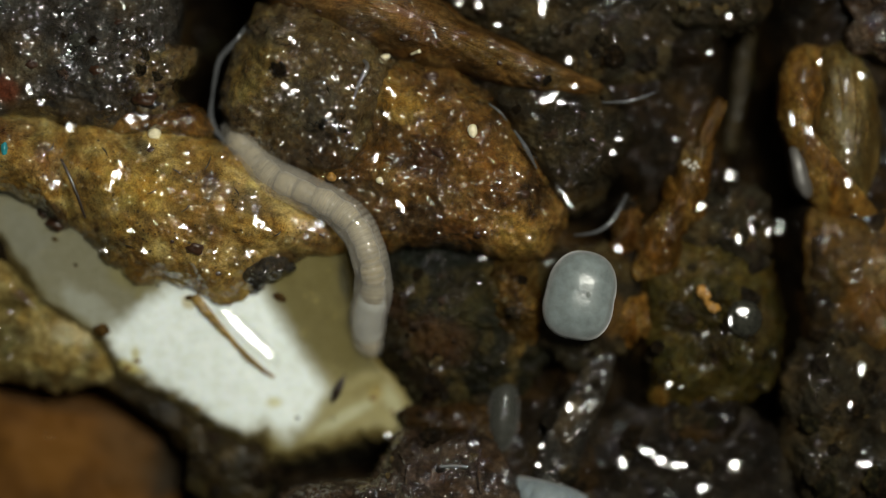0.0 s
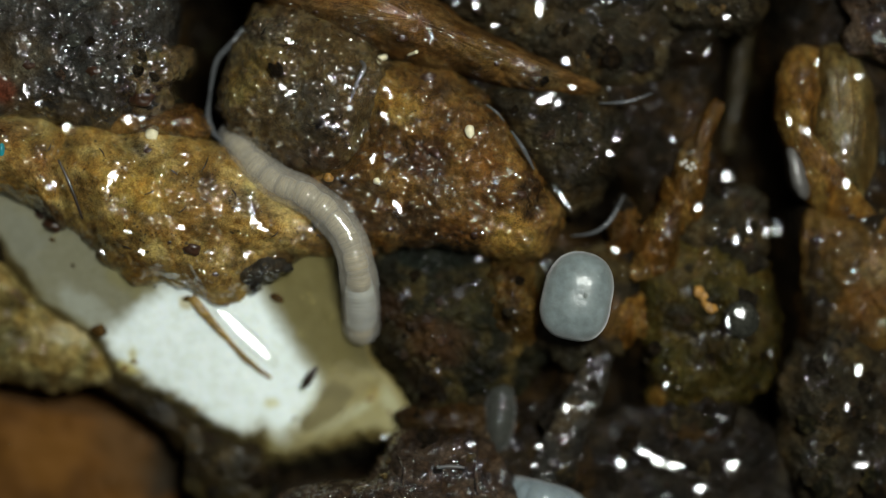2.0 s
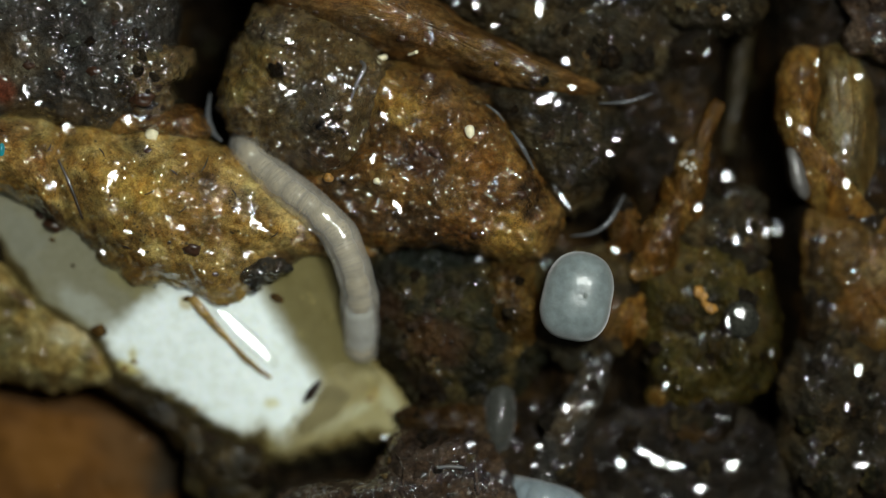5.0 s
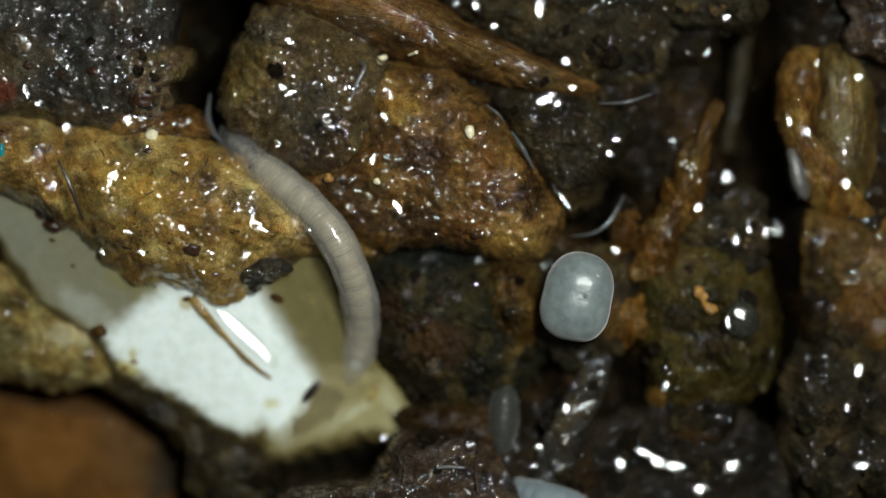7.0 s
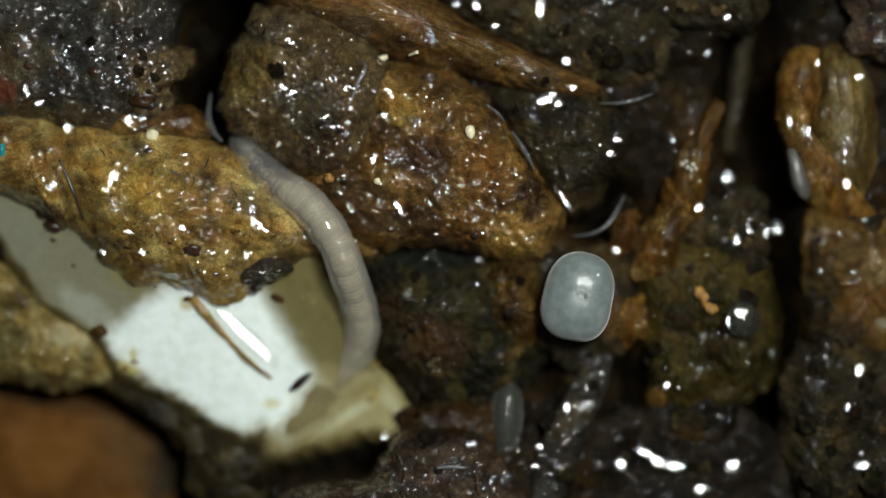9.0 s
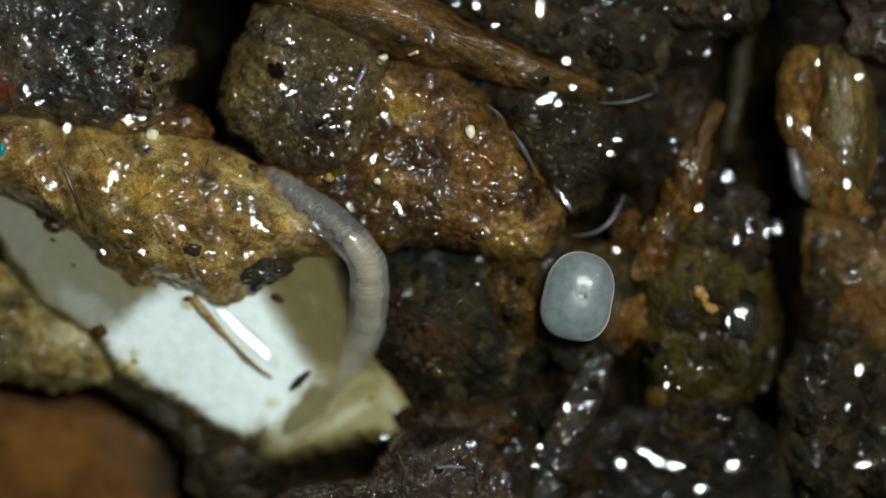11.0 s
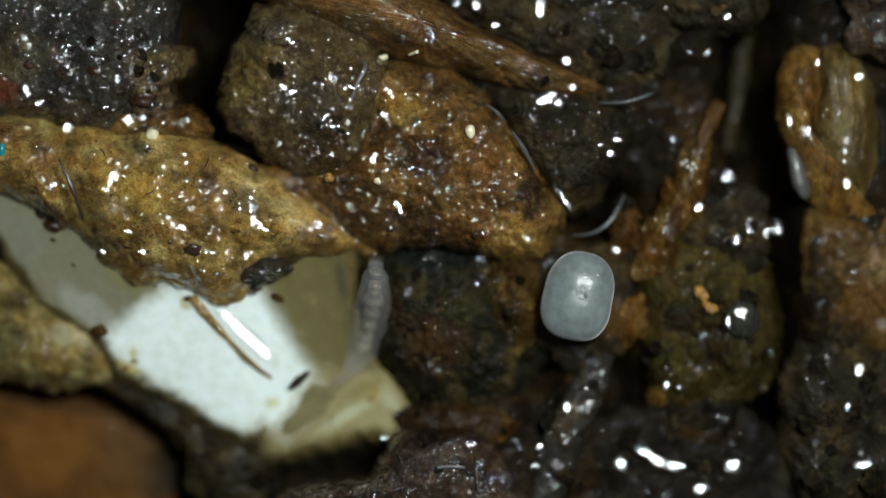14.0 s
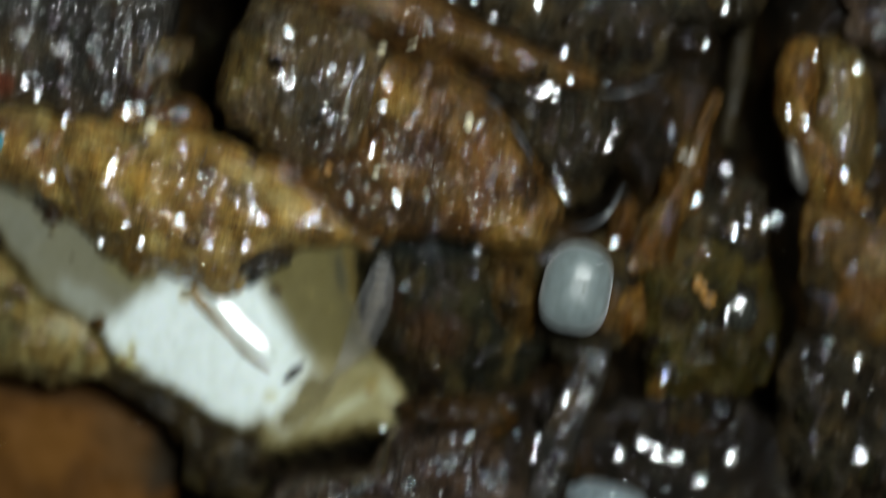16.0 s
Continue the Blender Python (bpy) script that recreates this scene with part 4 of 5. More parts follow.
# water caps added to make single glints: plan place, half width and length, turn, lean of the film to the sides that
# mirrors the lamp
DROPS = (
    ((955, 12, 12, 22, 0, 4, 0), (1002, 108, 10, 9, 0, 3, 2), (966, 175, 20, 12, 25, 4, 3), (987, 183, 9, 7, 0, 4, 3), (1012, 155, 7, 6, 0, 3, 2), (995, 350, 8, 28, 33, 3, 5), (1283, 313, 14, 13, 0, -1, 5), (1078, 272, 9, 7, -20, 2, 4)),
    ((1088, 247, 10, 5, 0, 2, 4), (1518, 137, 11, 8, -10, -4, 2), (1397, 212, 8, 15, 0, -3, 3), (1310, 554, 12, 10, 0, -1, 8), (1288, 569, 6, 12, 0, -1, 9), (1302, 425, 8, 10, 0, -1, 6), (1326, 400, 7, 15, 0, -2, 6), (1375, 402, 7, 10, 0, -2, 6)),
    ((1354, 412, 5, 9, 0, -2, 6), (1090, 441, 9, 8, 0, 2, 7), (1233, 367, 11, 9, 0, 0, 5), (850, 457, 8, 5, 15, 6, 7), (684, 772, 7, 7, 0, 8, 11), (832, 788, 9, 7, 0, 6, 12), (1003, 722, 9, 11, 0, 3, 11), (1098, 818, 11, 13, 0, 2, 12)),
    ((1142, 802, 22, 9, -28, 1, 12), (1166, 817, 15, 11, -25, 1, 12), (1192, 826, 18, 9, -5, 0, 12), (1295, 825, 14, 13, 0, -1, 12), (1240, 865, 14, 9, 0, 0, 13), (1525, 822, 18, 10, 10, -5, 12), (1352, 698, 7, 11, -15, -2, 10), (1518, 655, 9, 13, 0, -5, 10)),
    ((47, 160, 9, 14, 15, 17, 2), (68, 182, 8, 8, 0, 17, 3), (228, 212, 14, 10, 15, 15, 3), (250, 210, 7, 6, 0, 14, 3), (195, 320, 11, 24, -10, 15, 5), (92, 328, 7, 11, -20, 17, 5), (320, 403, 13, 7, 10, 13, 6), (228, 410, 8, 5, -30, 15, 6)),
    ((462, 402, 18, 11, -25, 11, 6), (446, 385, 6, 22, 0, 12, 6), (513, 74, 9, 10, 0, 11, 1), (436, 450, 8, 9, 0, 12, 7), (691, 170, 6, 13, 0, 8, 2), (680, 206, 9, 7, -30, 8, 3), (659, 282, 7, 14, -25, 8, 4), (500, 155, 8, 9, 0, 11, 2)),
    ((515, 165, 9, 7, 0, 11, 2), (704, 370, 7, 16, 25, 8, 5), (180, 445, 7, 6, 0, 15, 6), (250, 445, 8, 8, 0, 14, 6), (560, 400, 9, 11, 0, 10, 6), (120, 228, 10, 14, 0, 16, 3), (955, 790, 8, 6, 0, 4, 12), (948, 824, 8, 5, 0, 4, 12)),
    ((1180, 680, 6, 12, -35, 1, 10), (1500, 720, 6, 9, 0, -4, 11), (1430, 232, 5, 10, 0, -3, 4), (1445, 112, 5, 8, -20, -3, 2), (1497, 325, 8, 10, 0, -4, 5), (843, 10, 9, 9, 0, 6, 0), (805, 8, 7, 6, 0, 6, 0), (875, 46, 7, 5, 0, 5, 1)),
    ((1262, 20, 6, 9, 0, -1, 0), (1285, 30, 8, 8, 0, -1, 0), (1250, 92, 7, 7, 0, 0, 1)),
)
caps = [drop_mesh(k) for k in range(7)]
round_caps = [drop_mesh(k, 0.3) for k in range(3)]
for row in DROPS:
    for x, y, rx, ry, turn, lean_x, lean_y in row:
        p = rest(x, y)
        p.z += 0.03
        ob = thing("water_drop", round_caps[(x + y) % 3] if x > 840 else caps[(x * 3 + y) % 7], p, "clear glinting drop of water on wet compost", "water drop", "glinting drops")
        lean = Euler((radians(-lean_y), radians(lean_x), 0)).to_matrix() @ Euler((0, 0, radians(turn))).to_matrix()
        ob.rotation_euler = lean.to_euler()
        ob.scale = (rx * 0.013, ry * 0.013, 0.013 * (rx + ry) / 2)


def build_beads():
    """Fine domed beads of water, gathered in patches, over all that is wet."""
    rng = random.Random(23)
    verts, faces = [], []
    sides, rows = 12, 4
    eye = Vector((0, 0, REACH)) * MM
    # plan stretch, number tried, smallest and largest radius
    zones = ((0, 0, 330, 215, 1200, 0.03, 0.12), (0, 210, 640, 520, 1500, 0.04, 0.17), (395, 20, 690, 310, 620, 0.04, 0.15), (0, 700, 320, 880, 120, 0.04, 0.08),
             (560, 120, 980, 470, 1250, 0.035, 0.14), (690, 430, 960, 700, 260, 0.03, 0.07), (860, 0, 1330, 200, 150, 0.04, 0.12), (940, 180, 1110, 330, 130, 0.03, 0.12), (1150, 180, 1290, 480, 160, 0.03, 0.08),
             (1150, 380, 1390, 730, 130, 0.04, 0.11), (560, 770, 920, 882, 600, 0.03, 0.08), (930, 620, 1120, 882, 190, 0.03, 0.10),
             (1380, 60, 1568, 640, 200, 0.04, 0.11), (1390, 600, 1568, 882, 170, 0.04, 0.12), (1048, 480, 1074, 522, 90, 0.02, 0.06), (1010, 500, 1080, 575, 40, 0.015, 0.04))
    for x0, y0, x1, y1, tries, r0, r1 in zones:
        for _ in range(tries):
            x, y = rng.uniform(x0, x1), rng.uniform(y0, y1)
            r = r0 + (r1 - r0) * rng.random() ** 2.5
            steep, spin = rng.uniform(0.14, 0.26), rng.uniform(0, 6.28)
            if noise.noise(Vector((x / 38, y / 38, 3.3))) < 0.02 + 0.42 * rng.random():
                continue
            hit, place, normal, _, ob, _ = scene.ray_cast(GRAPH, eye, (at(x, y, 0) * MM - eye).normalized())
            normal = normal if normal.z > 0 else -normal
            if not hit or ob.name.startswith(("milk_pool", "cream_rind", "water_drop", "plant_shred.003")) or normal.z < 0.45:
                continue
            p, up = place / MM, (normal + Vector((0, 0, 1.2))).normalized()
            side = up.orthogonal().normalized()
            across = up.cross(side)
            base = len(verts)
            verts.append(p + up * (r * steep + 0.012))
            for k in range(1, rows + 1):
                f = k / rows
                for i in range(sides):
                    a = 2 * math.pi * i / sides + spin
                    g = f * r * (1 + 0.2 * math.sin(2 * a + spin))
                    verts.append(p + (side * math.cos(a) + across * math.sin(a)) * g + up * (r * steep * (1 - f * f) + (0.012 if k < rows else -0.02)))
            for i in range(sides):
                j = (i + 1) % sides
                faces.append((base, base + 1 + i, base + 1 + j))
                for k in range(rows - 1):
                    a = base + 1 + k * sides
                    faces.append((a + i, a + sides + i, a + sides + j, a + j))
    return thing("water_beads", mesh_of("water_beads", verts, faces, WATER), (0, 0, 0), "countless fine beads of water glinting on the compost", "water", kind="stuff")


build_beads()

# ---- small things ----
grain("sand_grain", 269, 239, None, (0.12, 0.11, 0.07), SEED, "pale cream grain on the golden crust", seed=3)
grain("sand_grain", 831, 233, None, (0.085, 0.125, 0.07), SEED, "pale yellow grain on the brown bark", seed=4)
grain("sand_grain", 676, 103, None, (0.10, 0.055, 0.05), SEED, "cream grain beside the splinter", seed=5, turn=15)
grain("sand_grain", 667, 321, None, (0.06, 0.06, 0.05), SEED, "small whitish grain on the brown bark", seed=6)
grain("ochre_grain", 582, 315, None, (0.09, 0.08, 0.06), OCHRE, "ochre grain near the worm's furrow", seed=7)
grain("ochre_grain", 1240, 522, None, (0.10, 0.17, 0.07), OCHRE, "orange-yellow crumb on the olive lump", seed=8, turn=20, rough=0.7)
grain("ochre_grain", 1257, 545, None, (0.09, 0.13, 0.05), OCHRE, "smaller orange crumb on the olive lump", seed=18, turn=50, rough=0.7)
for x, y, r in ((1206, 290, 0.05), (1216, 296, 0.045), (1225, 291, 0.05), (1213, 286, 0.04), (1222, 300, 0.04), (1230, 297, 0.035)):
    grain("bubble", x, y, None, (r, r, r), BUBBLE, "tiny pale froth bubble at the shred's tip", "bubble", seed=x, rough=0.1, group="froth bubbles")
tail_film = strand("water_edge", [(372, 165, -0.9), (368, 205, -0.75), (376, 232, -0.7), (392, 250, -0.62)], [0.02, 0.05, 0.07, 0.03], FIBRE, "clear film of water drawn out at the worm's tail", "water film")
long_film = strand("water_edge", [(432, 45, -0.8), (415, 72, -0.75), (385, 105, -0.8), (374, 150, -0.85), (370, 185, -0.9)], [0.02, 0.06, 0.05, 0.04, 0.02], FIBRE, "long glassy thread of water in the dark gap", "water film")
grain("dark_fleck", 490, 528, pool_z(490, 528) + 0.02, (0.13, 0.07, 0.04), CHIP, "dark brown fleck in the cloudy liquid", "fleck", seed=31, turn=-25)
grain("brown_crumb", 175, 586, pool_z(175, 586) + 0.04, (0.14, 0.11, 0.08), CHIP, "orange-brown crumb at the curd's corner", "crumb", seed=32, rough=0.5)
grain("teal_fleck", 3, 265, None, (0.06, 0.12, 0.05), TEAL, "tiny teal fleck on the crust", "fleck", seed=9)
strand("bristle", [(103, 283, 0.30), (125, 330, 0.30), (146, 388, 0.20)], [0.02, 0.03, 0.02], HAIR, "thin dark bristle lying on the crust", "bristle")
strand("clear_fibre", [(905, 232, -0.1), (925, 262, 0.0), (945, 300, -0.2)], [0.02, 0.05, 0.02], FIBRE, "clear glassy fibre on the soil clump", "fibre")
strand("clear_fibre", [(860, 185, -0.05), (880, 200, 0.0), (892, 215, -0.1)], [0.015, 0.03, 0.015], FIBRE, "short clear fibre on the bark", "fibre")
strand("clear_fibre", [(1060, 183, -0.5), (1110, 180, -0.45), (1155, 165, -0.5)], [0.015, 0.035, 0.015], FIBRE, "pale curved fibre bridging dark soil", "fibre")
strand("water_edge", [(1010, 418, -0.85), (1050, 412, -0.7), (1080, 390, -0.7), (1105, 345, -0.8)], [0.015, 0.04, 0.05, 0.015], FIBRE, "curved shining edge of a water film", "water film")
strand("plant_fibre", [(x, y, pool_z(x, y) + h) for x, y, h in ((338, 525, 0.0), (368, 562, 0.03), (395, 592, 0.035), (440, 640, 0.035), (480, 670, 0.01))], [0.09, 0.08, 0.045, 0.06, 0.03], TANFIBRE,
       "tan-brown soaked plant fibre lying in the curd", "fibre", flat=0.5, rough=0.05, sides=14, steps=50)
ridge = thing("water_edge", drop_mesh(0, 0.25), at(431, 589, pool_z(431, 589) + 0.10), "shining ridge of liquid on the curd", "water film")
ridge.rotation_euler = (Euler((radians(-9), radians(12), 0)).to_matrix() @ Euler((0, 0, radians(45))).to_matrix()).to_euler()
ridge.scale = (0.19, 0.86, 0.34)


def pit(owner, x, y, r, name="dark_pit", label="dark brown pit", material=PIT, flat=0.5):
    part(name, pebble_mesh(name, r, r * 0.8, r * flat, material, x, 0.4), owner, label, rest(x, y) - Vector((0, 0, r * flat * 0.5)))


grit_rng = random.Random(5)
GRIT = [pebble_mesh("grit", 1, 0.8, 0.6, m, 90 + k, 0.5, 12, 8) for k, m in enumerate((DARK, EARTH, GREYBROWN, UMBER))]
for ob, name, outline in LUMPS:
    if name not in ("soil_clump", "peat_clump"):
        continue
    mid = sum((Vector(q) for q in outline), Vector((0, 0))) / len(outline)
    for _ in range(grit_rng.randint(4, 8)):
        spot_at = mid.lerp(Vector(grit_rng.choice(outline)), grit_rng.uniform(0.1, 0.75))
        if not (0 < spot_at.x < 1568 and 0 < spot_at.y < 882) or math.hypot(spot_at.x - 1022, spot_at.y - 525) < 105:
            continue
        r = grit_rng.uniform(0.05, 0.15)
        bit = part("grit", grit_rng.choice(GRIT), ob, "", rest(spot_at.x, spot_at.y) - Vector((0, 0, r * 0.2)))
        bit.scale = (r, r, r)
        bit.rotation_euler = (0, 0, grit_rng.uniform(0, 6.28))
for x, y, r in ((338, 440, 0.17), (445, 300, 0.13), (300, 428, 0.05), (380, 486, 0.06), (262, 268, 0.08), (96, 396, 0.20), (72, 380, 0.12)):
    pit(golden, x, y, r, "dark_pit", "dark brown seed-like pit")
for x, y, r, m in ((276, 506, 0.05, HAIR), (332, 528, 0.09, CHIP), (352, 545, 0.07, TANFIBRE), (585, 742, 0.04, HAIR), (655, 705, 0.07, TANFIBRE), (664, 690, 0.05, TANFIBRE), (690, 730, 0.05, TANFIBRE),
                   (238, 640, 0.06, TANFIBRE), (222, 652, 0.08, TANFIBRE), (345, 722, 0.05, TANFIBRE), (520, 740, 0.05, CHIP), (605, 665, 0.04, HAIR), (130, 470, 0.05, CHIP), (94, 425, 0.06, CHIP)):
    place = at(x, y, pool_z(x, y) - 0.01)
    part("stained_fleck", pebble_mesh("stained_fleck", r, r * 0.7, r * 0.35, m, x, 0.6), milk_pool, "small brown fleck stuck in the curd", place)
for pts in (((1478, 120), (1486, 180), (1482, 260)), ((1500, 110), (1512, 190), (1506, 300)), ((1524, 150), (1530, 220), (1520, 310))):
    me, o = tube_mesh("wood_fibre", [(x, y, rest(x, y).z) for x, y in pts], [0.012, 0.022, 0.008], CHIP, sides=8, steps=16)
    part("wood_fibre", me, chip, "raised brown fibre of the wood", o)
for x, y, r in ((772, 270, 0.11), (922, 345, 0.10), (758, 138, 0.13), (690, 405, 0.07), (842, 415, 0.08)):
    pit(bark, x, y, r)
for x, y, r in ((712, 66, 0.10), (560, 20, 0.06), (880, 112, 0.06)):
    pit(splinter, x, y, r, "knot", "small dark knot in the wood")
for x, y, r in ((128, 72, 0.15), (166, 126, 0.13), (250, 172, 0.22), (52, 112, 0.12), (205, 40, 0.10)):
    pit(grey_clump, x, y, r, "dark_crumb", "blackish crumb set in the soil", BEAD if x == 128 else PIT)
for pts, r, m, text in ((((772, 828), (795, 826), (822, 828)), 0.045, SILT2, "short greyish plant fibre"), (((846, 790), (842, 830), (846, 876)), 0.045, UMBER, "brown upright fibre"),
                        (((700, 800), (715, 830), (712, 860)), 0.03, UMBER, "thin brown fibre")):
    me, o = tube_mesh("fibre", [(x, y, rest(x, y).z + 0.02) for x, y in pts], [r * 0.6, r, r * 0.6], m, sides=8, steps=14)
    part("fibre", me, peat, text, o)
strand("pale_scale", [(638, 108, rest(638, 108).z + 0.02), (645, 120, rest(645, 120).z + 0.03), (630, 150, rest(630, 150).z + 0.02), (620, 182, rest(620, 182).z)], [0.03, 0.05, 0.035, 0.015],
       SILT2, "greyish papery scale on the soil crumb", "scale", flat=0.4)
strand("pale_fibre", [(722, 98, rest(722, 98).z + 0.03), (738, 92, rest(738, 92).z + 0.05)], [0.02, 0.035], SEED, "cream fibre beside the splinter", "fibre", steps=8)
for k, (x, y, dx, dy) in enumerate(((368, 278, -12, 26), (300, 300, 14, 10), (175, 262, 10, 16), (255, 345, 18, -8), (330, 365, -14, 12), (410, 335, 8, 14), (215, 435, 16, 6),
                                    (480, 420, 12, -9), (560, 415, 10, 9), (90, 255, -8, 14))):
    strand("bristle", [(x, y, rest(x, y).z + 0.02), (x + dx * 0.5 + 2, y + dy * 0.5, rest(x + dx * 0.5 + 2, y + dy * 0.5).z + 0.03), (x + dx, y + dy, rest(x + dx, y + dy).z + 0.02)],
           [0.008, 0.014, 0.006], HAIR, "short fine dark bristle on the crust", "bristle", "fine bristles", sides=6, steps=8)


def crumbs():
    """Loose crumbs over the low dark ground."""
    rng = random.Random(11)
    meshes = [pebble_mesh("soil_crumb", 1, 1, 0.8, mat, 40 + i, 0.5, 20, 14)
              for i, mat in enumerate((DARK, BLACK, EARTH, DARK, EARTH, BLACK, HUMUS))]
    zones = ((1000, 600, 1560, 880, 60), (1080, 60, 1340, 420, 40), (720, 660, 1000, 800, 22),
             (1100, 420, 1400, 760, 22), (1380, 560, 1600, 900, 26), (300, 20, 400, 230, 10), (330, 780, 520, 900, 14), (960, 20, 1250, 180, 20))
    for x0, y0, x1, y1, n in zones:
        for _ in range(n):
            x, y = rng.uniform(x0, x1), rng.uniform(y0, y1)
            if rng.random() < 0.5 or abs(x - (1262 - (y - 190) * 0.42)) < 60 and 170 < y < 620:
                continue
            r = rng.choice((0.07, 0.10, 0.13, 0.18, 0.24)) * rng.uniform(0.8, 1.2)
            p = rest(x, y)
            p.z -= r * 0.25
            ob = thing("soil_crumb", rng.choice(meshes), p, "loose wet crumb of dark soil", "soil crumb", "loose soil crumbs")
            ob.scale = (r, r * rng.uniform(0.7, 1.3), r * rng.uniform(0.6, 1.0))
            ob.rotation_euler = (rng.uniform(-0.4, 0.4), rng.uniform(-0.4, 0.4), rng.uniform(0, 6.28))


crumbs()

# ---- worms ----
SEGMENTS = 100


def segment_mesh(name, radius, length, material, sides=20, rows=12):
    """One body ring: a short barrel along x with softly rounded ends."""
    verts, faces = [], []
    for i in range(rows + 1):
        b = math.pi * i / rows
        c = math.cos(b)
        w = max(0.0, 1 - abs(c) ** 2.1) ** 0.5
        for k in range(sides):
            a = 2 * math.pi * k / sides
            verts.append(Vector((-c * length, w * radius * math.cos(a), w * radius * math.sin(a))))
    for i in range(rows):
        for k in range(sides):
            a, b = i * sides + k, i * sides + (k + 1) % sides
            faces.append((a, b, b + sides, a + sides))
    return mesh_of(name, verts, faces, material)


def wall_mesh(r0, r1, r2, length, material, sides=28):
    """The clear body wall of one segment: an open sleeve along x that fits its neighbours."""
    verts, faces = [], []
    rows = 4
    for i in range(rows + 1):
        f = i / rows
        r = (1 - f) * (1 - 2 * f) * r0 + 4 * f * (1 - f) * r1 + f * (2 * f - 1) * r2
        r *= 1.006 - 0.012 * (2 * f - 1) ** 2
        for k in range(sides):
            a = 2 * math.pi * k / sides
            verts.append(Vector(((2 * f - 1) * length, r * math.cos(a), r * math.sin(a))))
    for i in range(rows):
        for k in range(sides):
            a, b = i * sides + k, i * sides + (k + 1) % sides
            faces.append((a, b, b + sides, a + sides))
    return mesh_of("segment", verts, faces, material)


def body_height(x, y):
    """How high the worm's middle line lies over the plan."""
    marks = ((-100, -2.5), (150, -2.4), (205, -1.7), (240, -0.95), (262, -0.74), (300, -0.52), (340, -0.24), (400, -0.08), (470, -0.16), (540, -0.64), (600, -1.20))
    if y > 600:
        deep = -0.33 - 0.02 * min(max(0.0, (y - 640) / 100), 1.0)
        f = min(1.0, (y - 600) / 28)
        return -1.20 + (pool_z(x, y) + deep + 1.20) * f - max(0.0, (y - 765) / 40)
    for (a, za), (b, zb) in zip(marks, marks[1:]):
        if y <= b:
            return za + (zb - za) * (max(y, a) - a) / (b - a)
    return marks[-1][1]


worm = tagged(new("worm"), "slender translucent greyish white worm gliding over wet crust into the puddle", "worm")
worm.location = at(600, 400, -0.4) * MM
worm_rings = []


def worm_radius(u):
    """Body radius (mm) along the worm, 0 at the tail and 1 at the head."""
    u = min(max(u, 0.012), 0.99)
    r = 0.335 * min(1.0, 0.60 + 3.0 * u) * min(1.0, 0.62 + (1 - u) * 7)
    r *= min(1.0, (max(u, 0.0003) / 0.035)) ** 0.4 * min(1.0, (max(1 - u, 0.0003) / 0.04)) ** 0.5
    return r * (1 + 0.07 * noise.noise(Vector((u * 17, 1.7, 4.1))) + 0.02 * math.sin(u * 88))


gut_rng = random.Random(8)
step = 1 / (SEGMENTS - 1)
for i in range(SEGMENTS):
    u = i / (SEGMENTS - 1)                       # 0 at the tail, 1 at the head
    ring = part("segment", wall_mesh(worm_radius(u - step * 1.4), worm_radius(u), worm_radius(u + step * 1.4), 0.10, HINDWALL if u < 0.25 else WALL), worm)
    worm_rings.append(ring)
    if i in (0, SEGMENTS - 1):
        part("tip", segment_mesh("tip", worm_radius(u) * 0.97, 0.07, HINDWALL), ring, "rounded clear tip")
        continue
    white = 0.84 < u < 0.92
    full = 0.7 * noise.noise(Vector((u * 26, 5.2, 0.4))) + 0.28 * math.sin(u * 140)
    r = worm_radius(u) * (0.84 if white else 0.62 + 0.22 * full)
    tone = GUT if white else GUT_DARK if full < -0.30 else GUT_HIND if u < 0.25 else GUT_WARM
    if u < 0.25:
        if i % 4 in (1, 3) or gut_rng.random() < 0.15:
            continue
        r = worm_radius(u) * (0.60 if i % 4 == 2 else 0.36) * gut_rng.uniform(0.7, 1.15)
    part("gut", segment_mesh("gut", r, 0.05 if i < 3 else 0.10 if u < 0.25 else 0.24, tone, 16, 10), ring, "milky white gut filling" if white else "")


def spine(points):
    """Poses of the rings, in the worm's own space, for a middle line from tail to head."""
    line = line_of([at(x, y, body_height(x, y)) for x, y in points], SEGMENTS)
    poses = []
    for i, p in enumerate(line):
        d = line[min(i + 1, SEGMENTS - 1)] - line[max(i - 1, 0)]
        d.normalize()
        side = Vector((0, 0, 1)).cross(d).normalized()
        m = Matrix((d, side, d.cross(side))).transposed().to_4x4()
        m.translation = p * MM - worm.location
        poses.append(m)
    return poses


small_worm = tagged(new("small_worm"), "small pale translucent worm half sunk in wet soil", "worm")
small_worm.location = at(892, 735, -0.95) * MM
for i in range(9):
    u = i / 8
    r = 0.30 * math.sin(math.pi * (0.12 + 0.76 * u)) ** 0.7
    ob = part("segment", segment_mesh("segment", r, 0.34 if 1 < i < 7 else 0.2, GHOST), small_worm)
    ob.matrix_basis = pose((-0.02 - 0.1 * u) * MM, (0.52 - 1.1 * u) * MM, (-0.05 - 0.2 * (u - 0.4) ** 2) * MM, 0, 0, -85)

pale_worm = tagged(new("pale_worm"), "bluish white arched worm back showing above the peat", "worm")
pale_worm.location = at(968, 890, -0.6) * MM
for i in range(9):
    u = i / 8 - 0.5
    ob = part("segment", segment_mesh("segment", 0.34 - 0.25 * u * u, 0.36, PALE), pale_worm)
    ob.matrix_basis = pose(u * 0.95 * MM, -u * 0.25 * MM, -1.1 * u * u * MM, 0, 65 * u, -15)

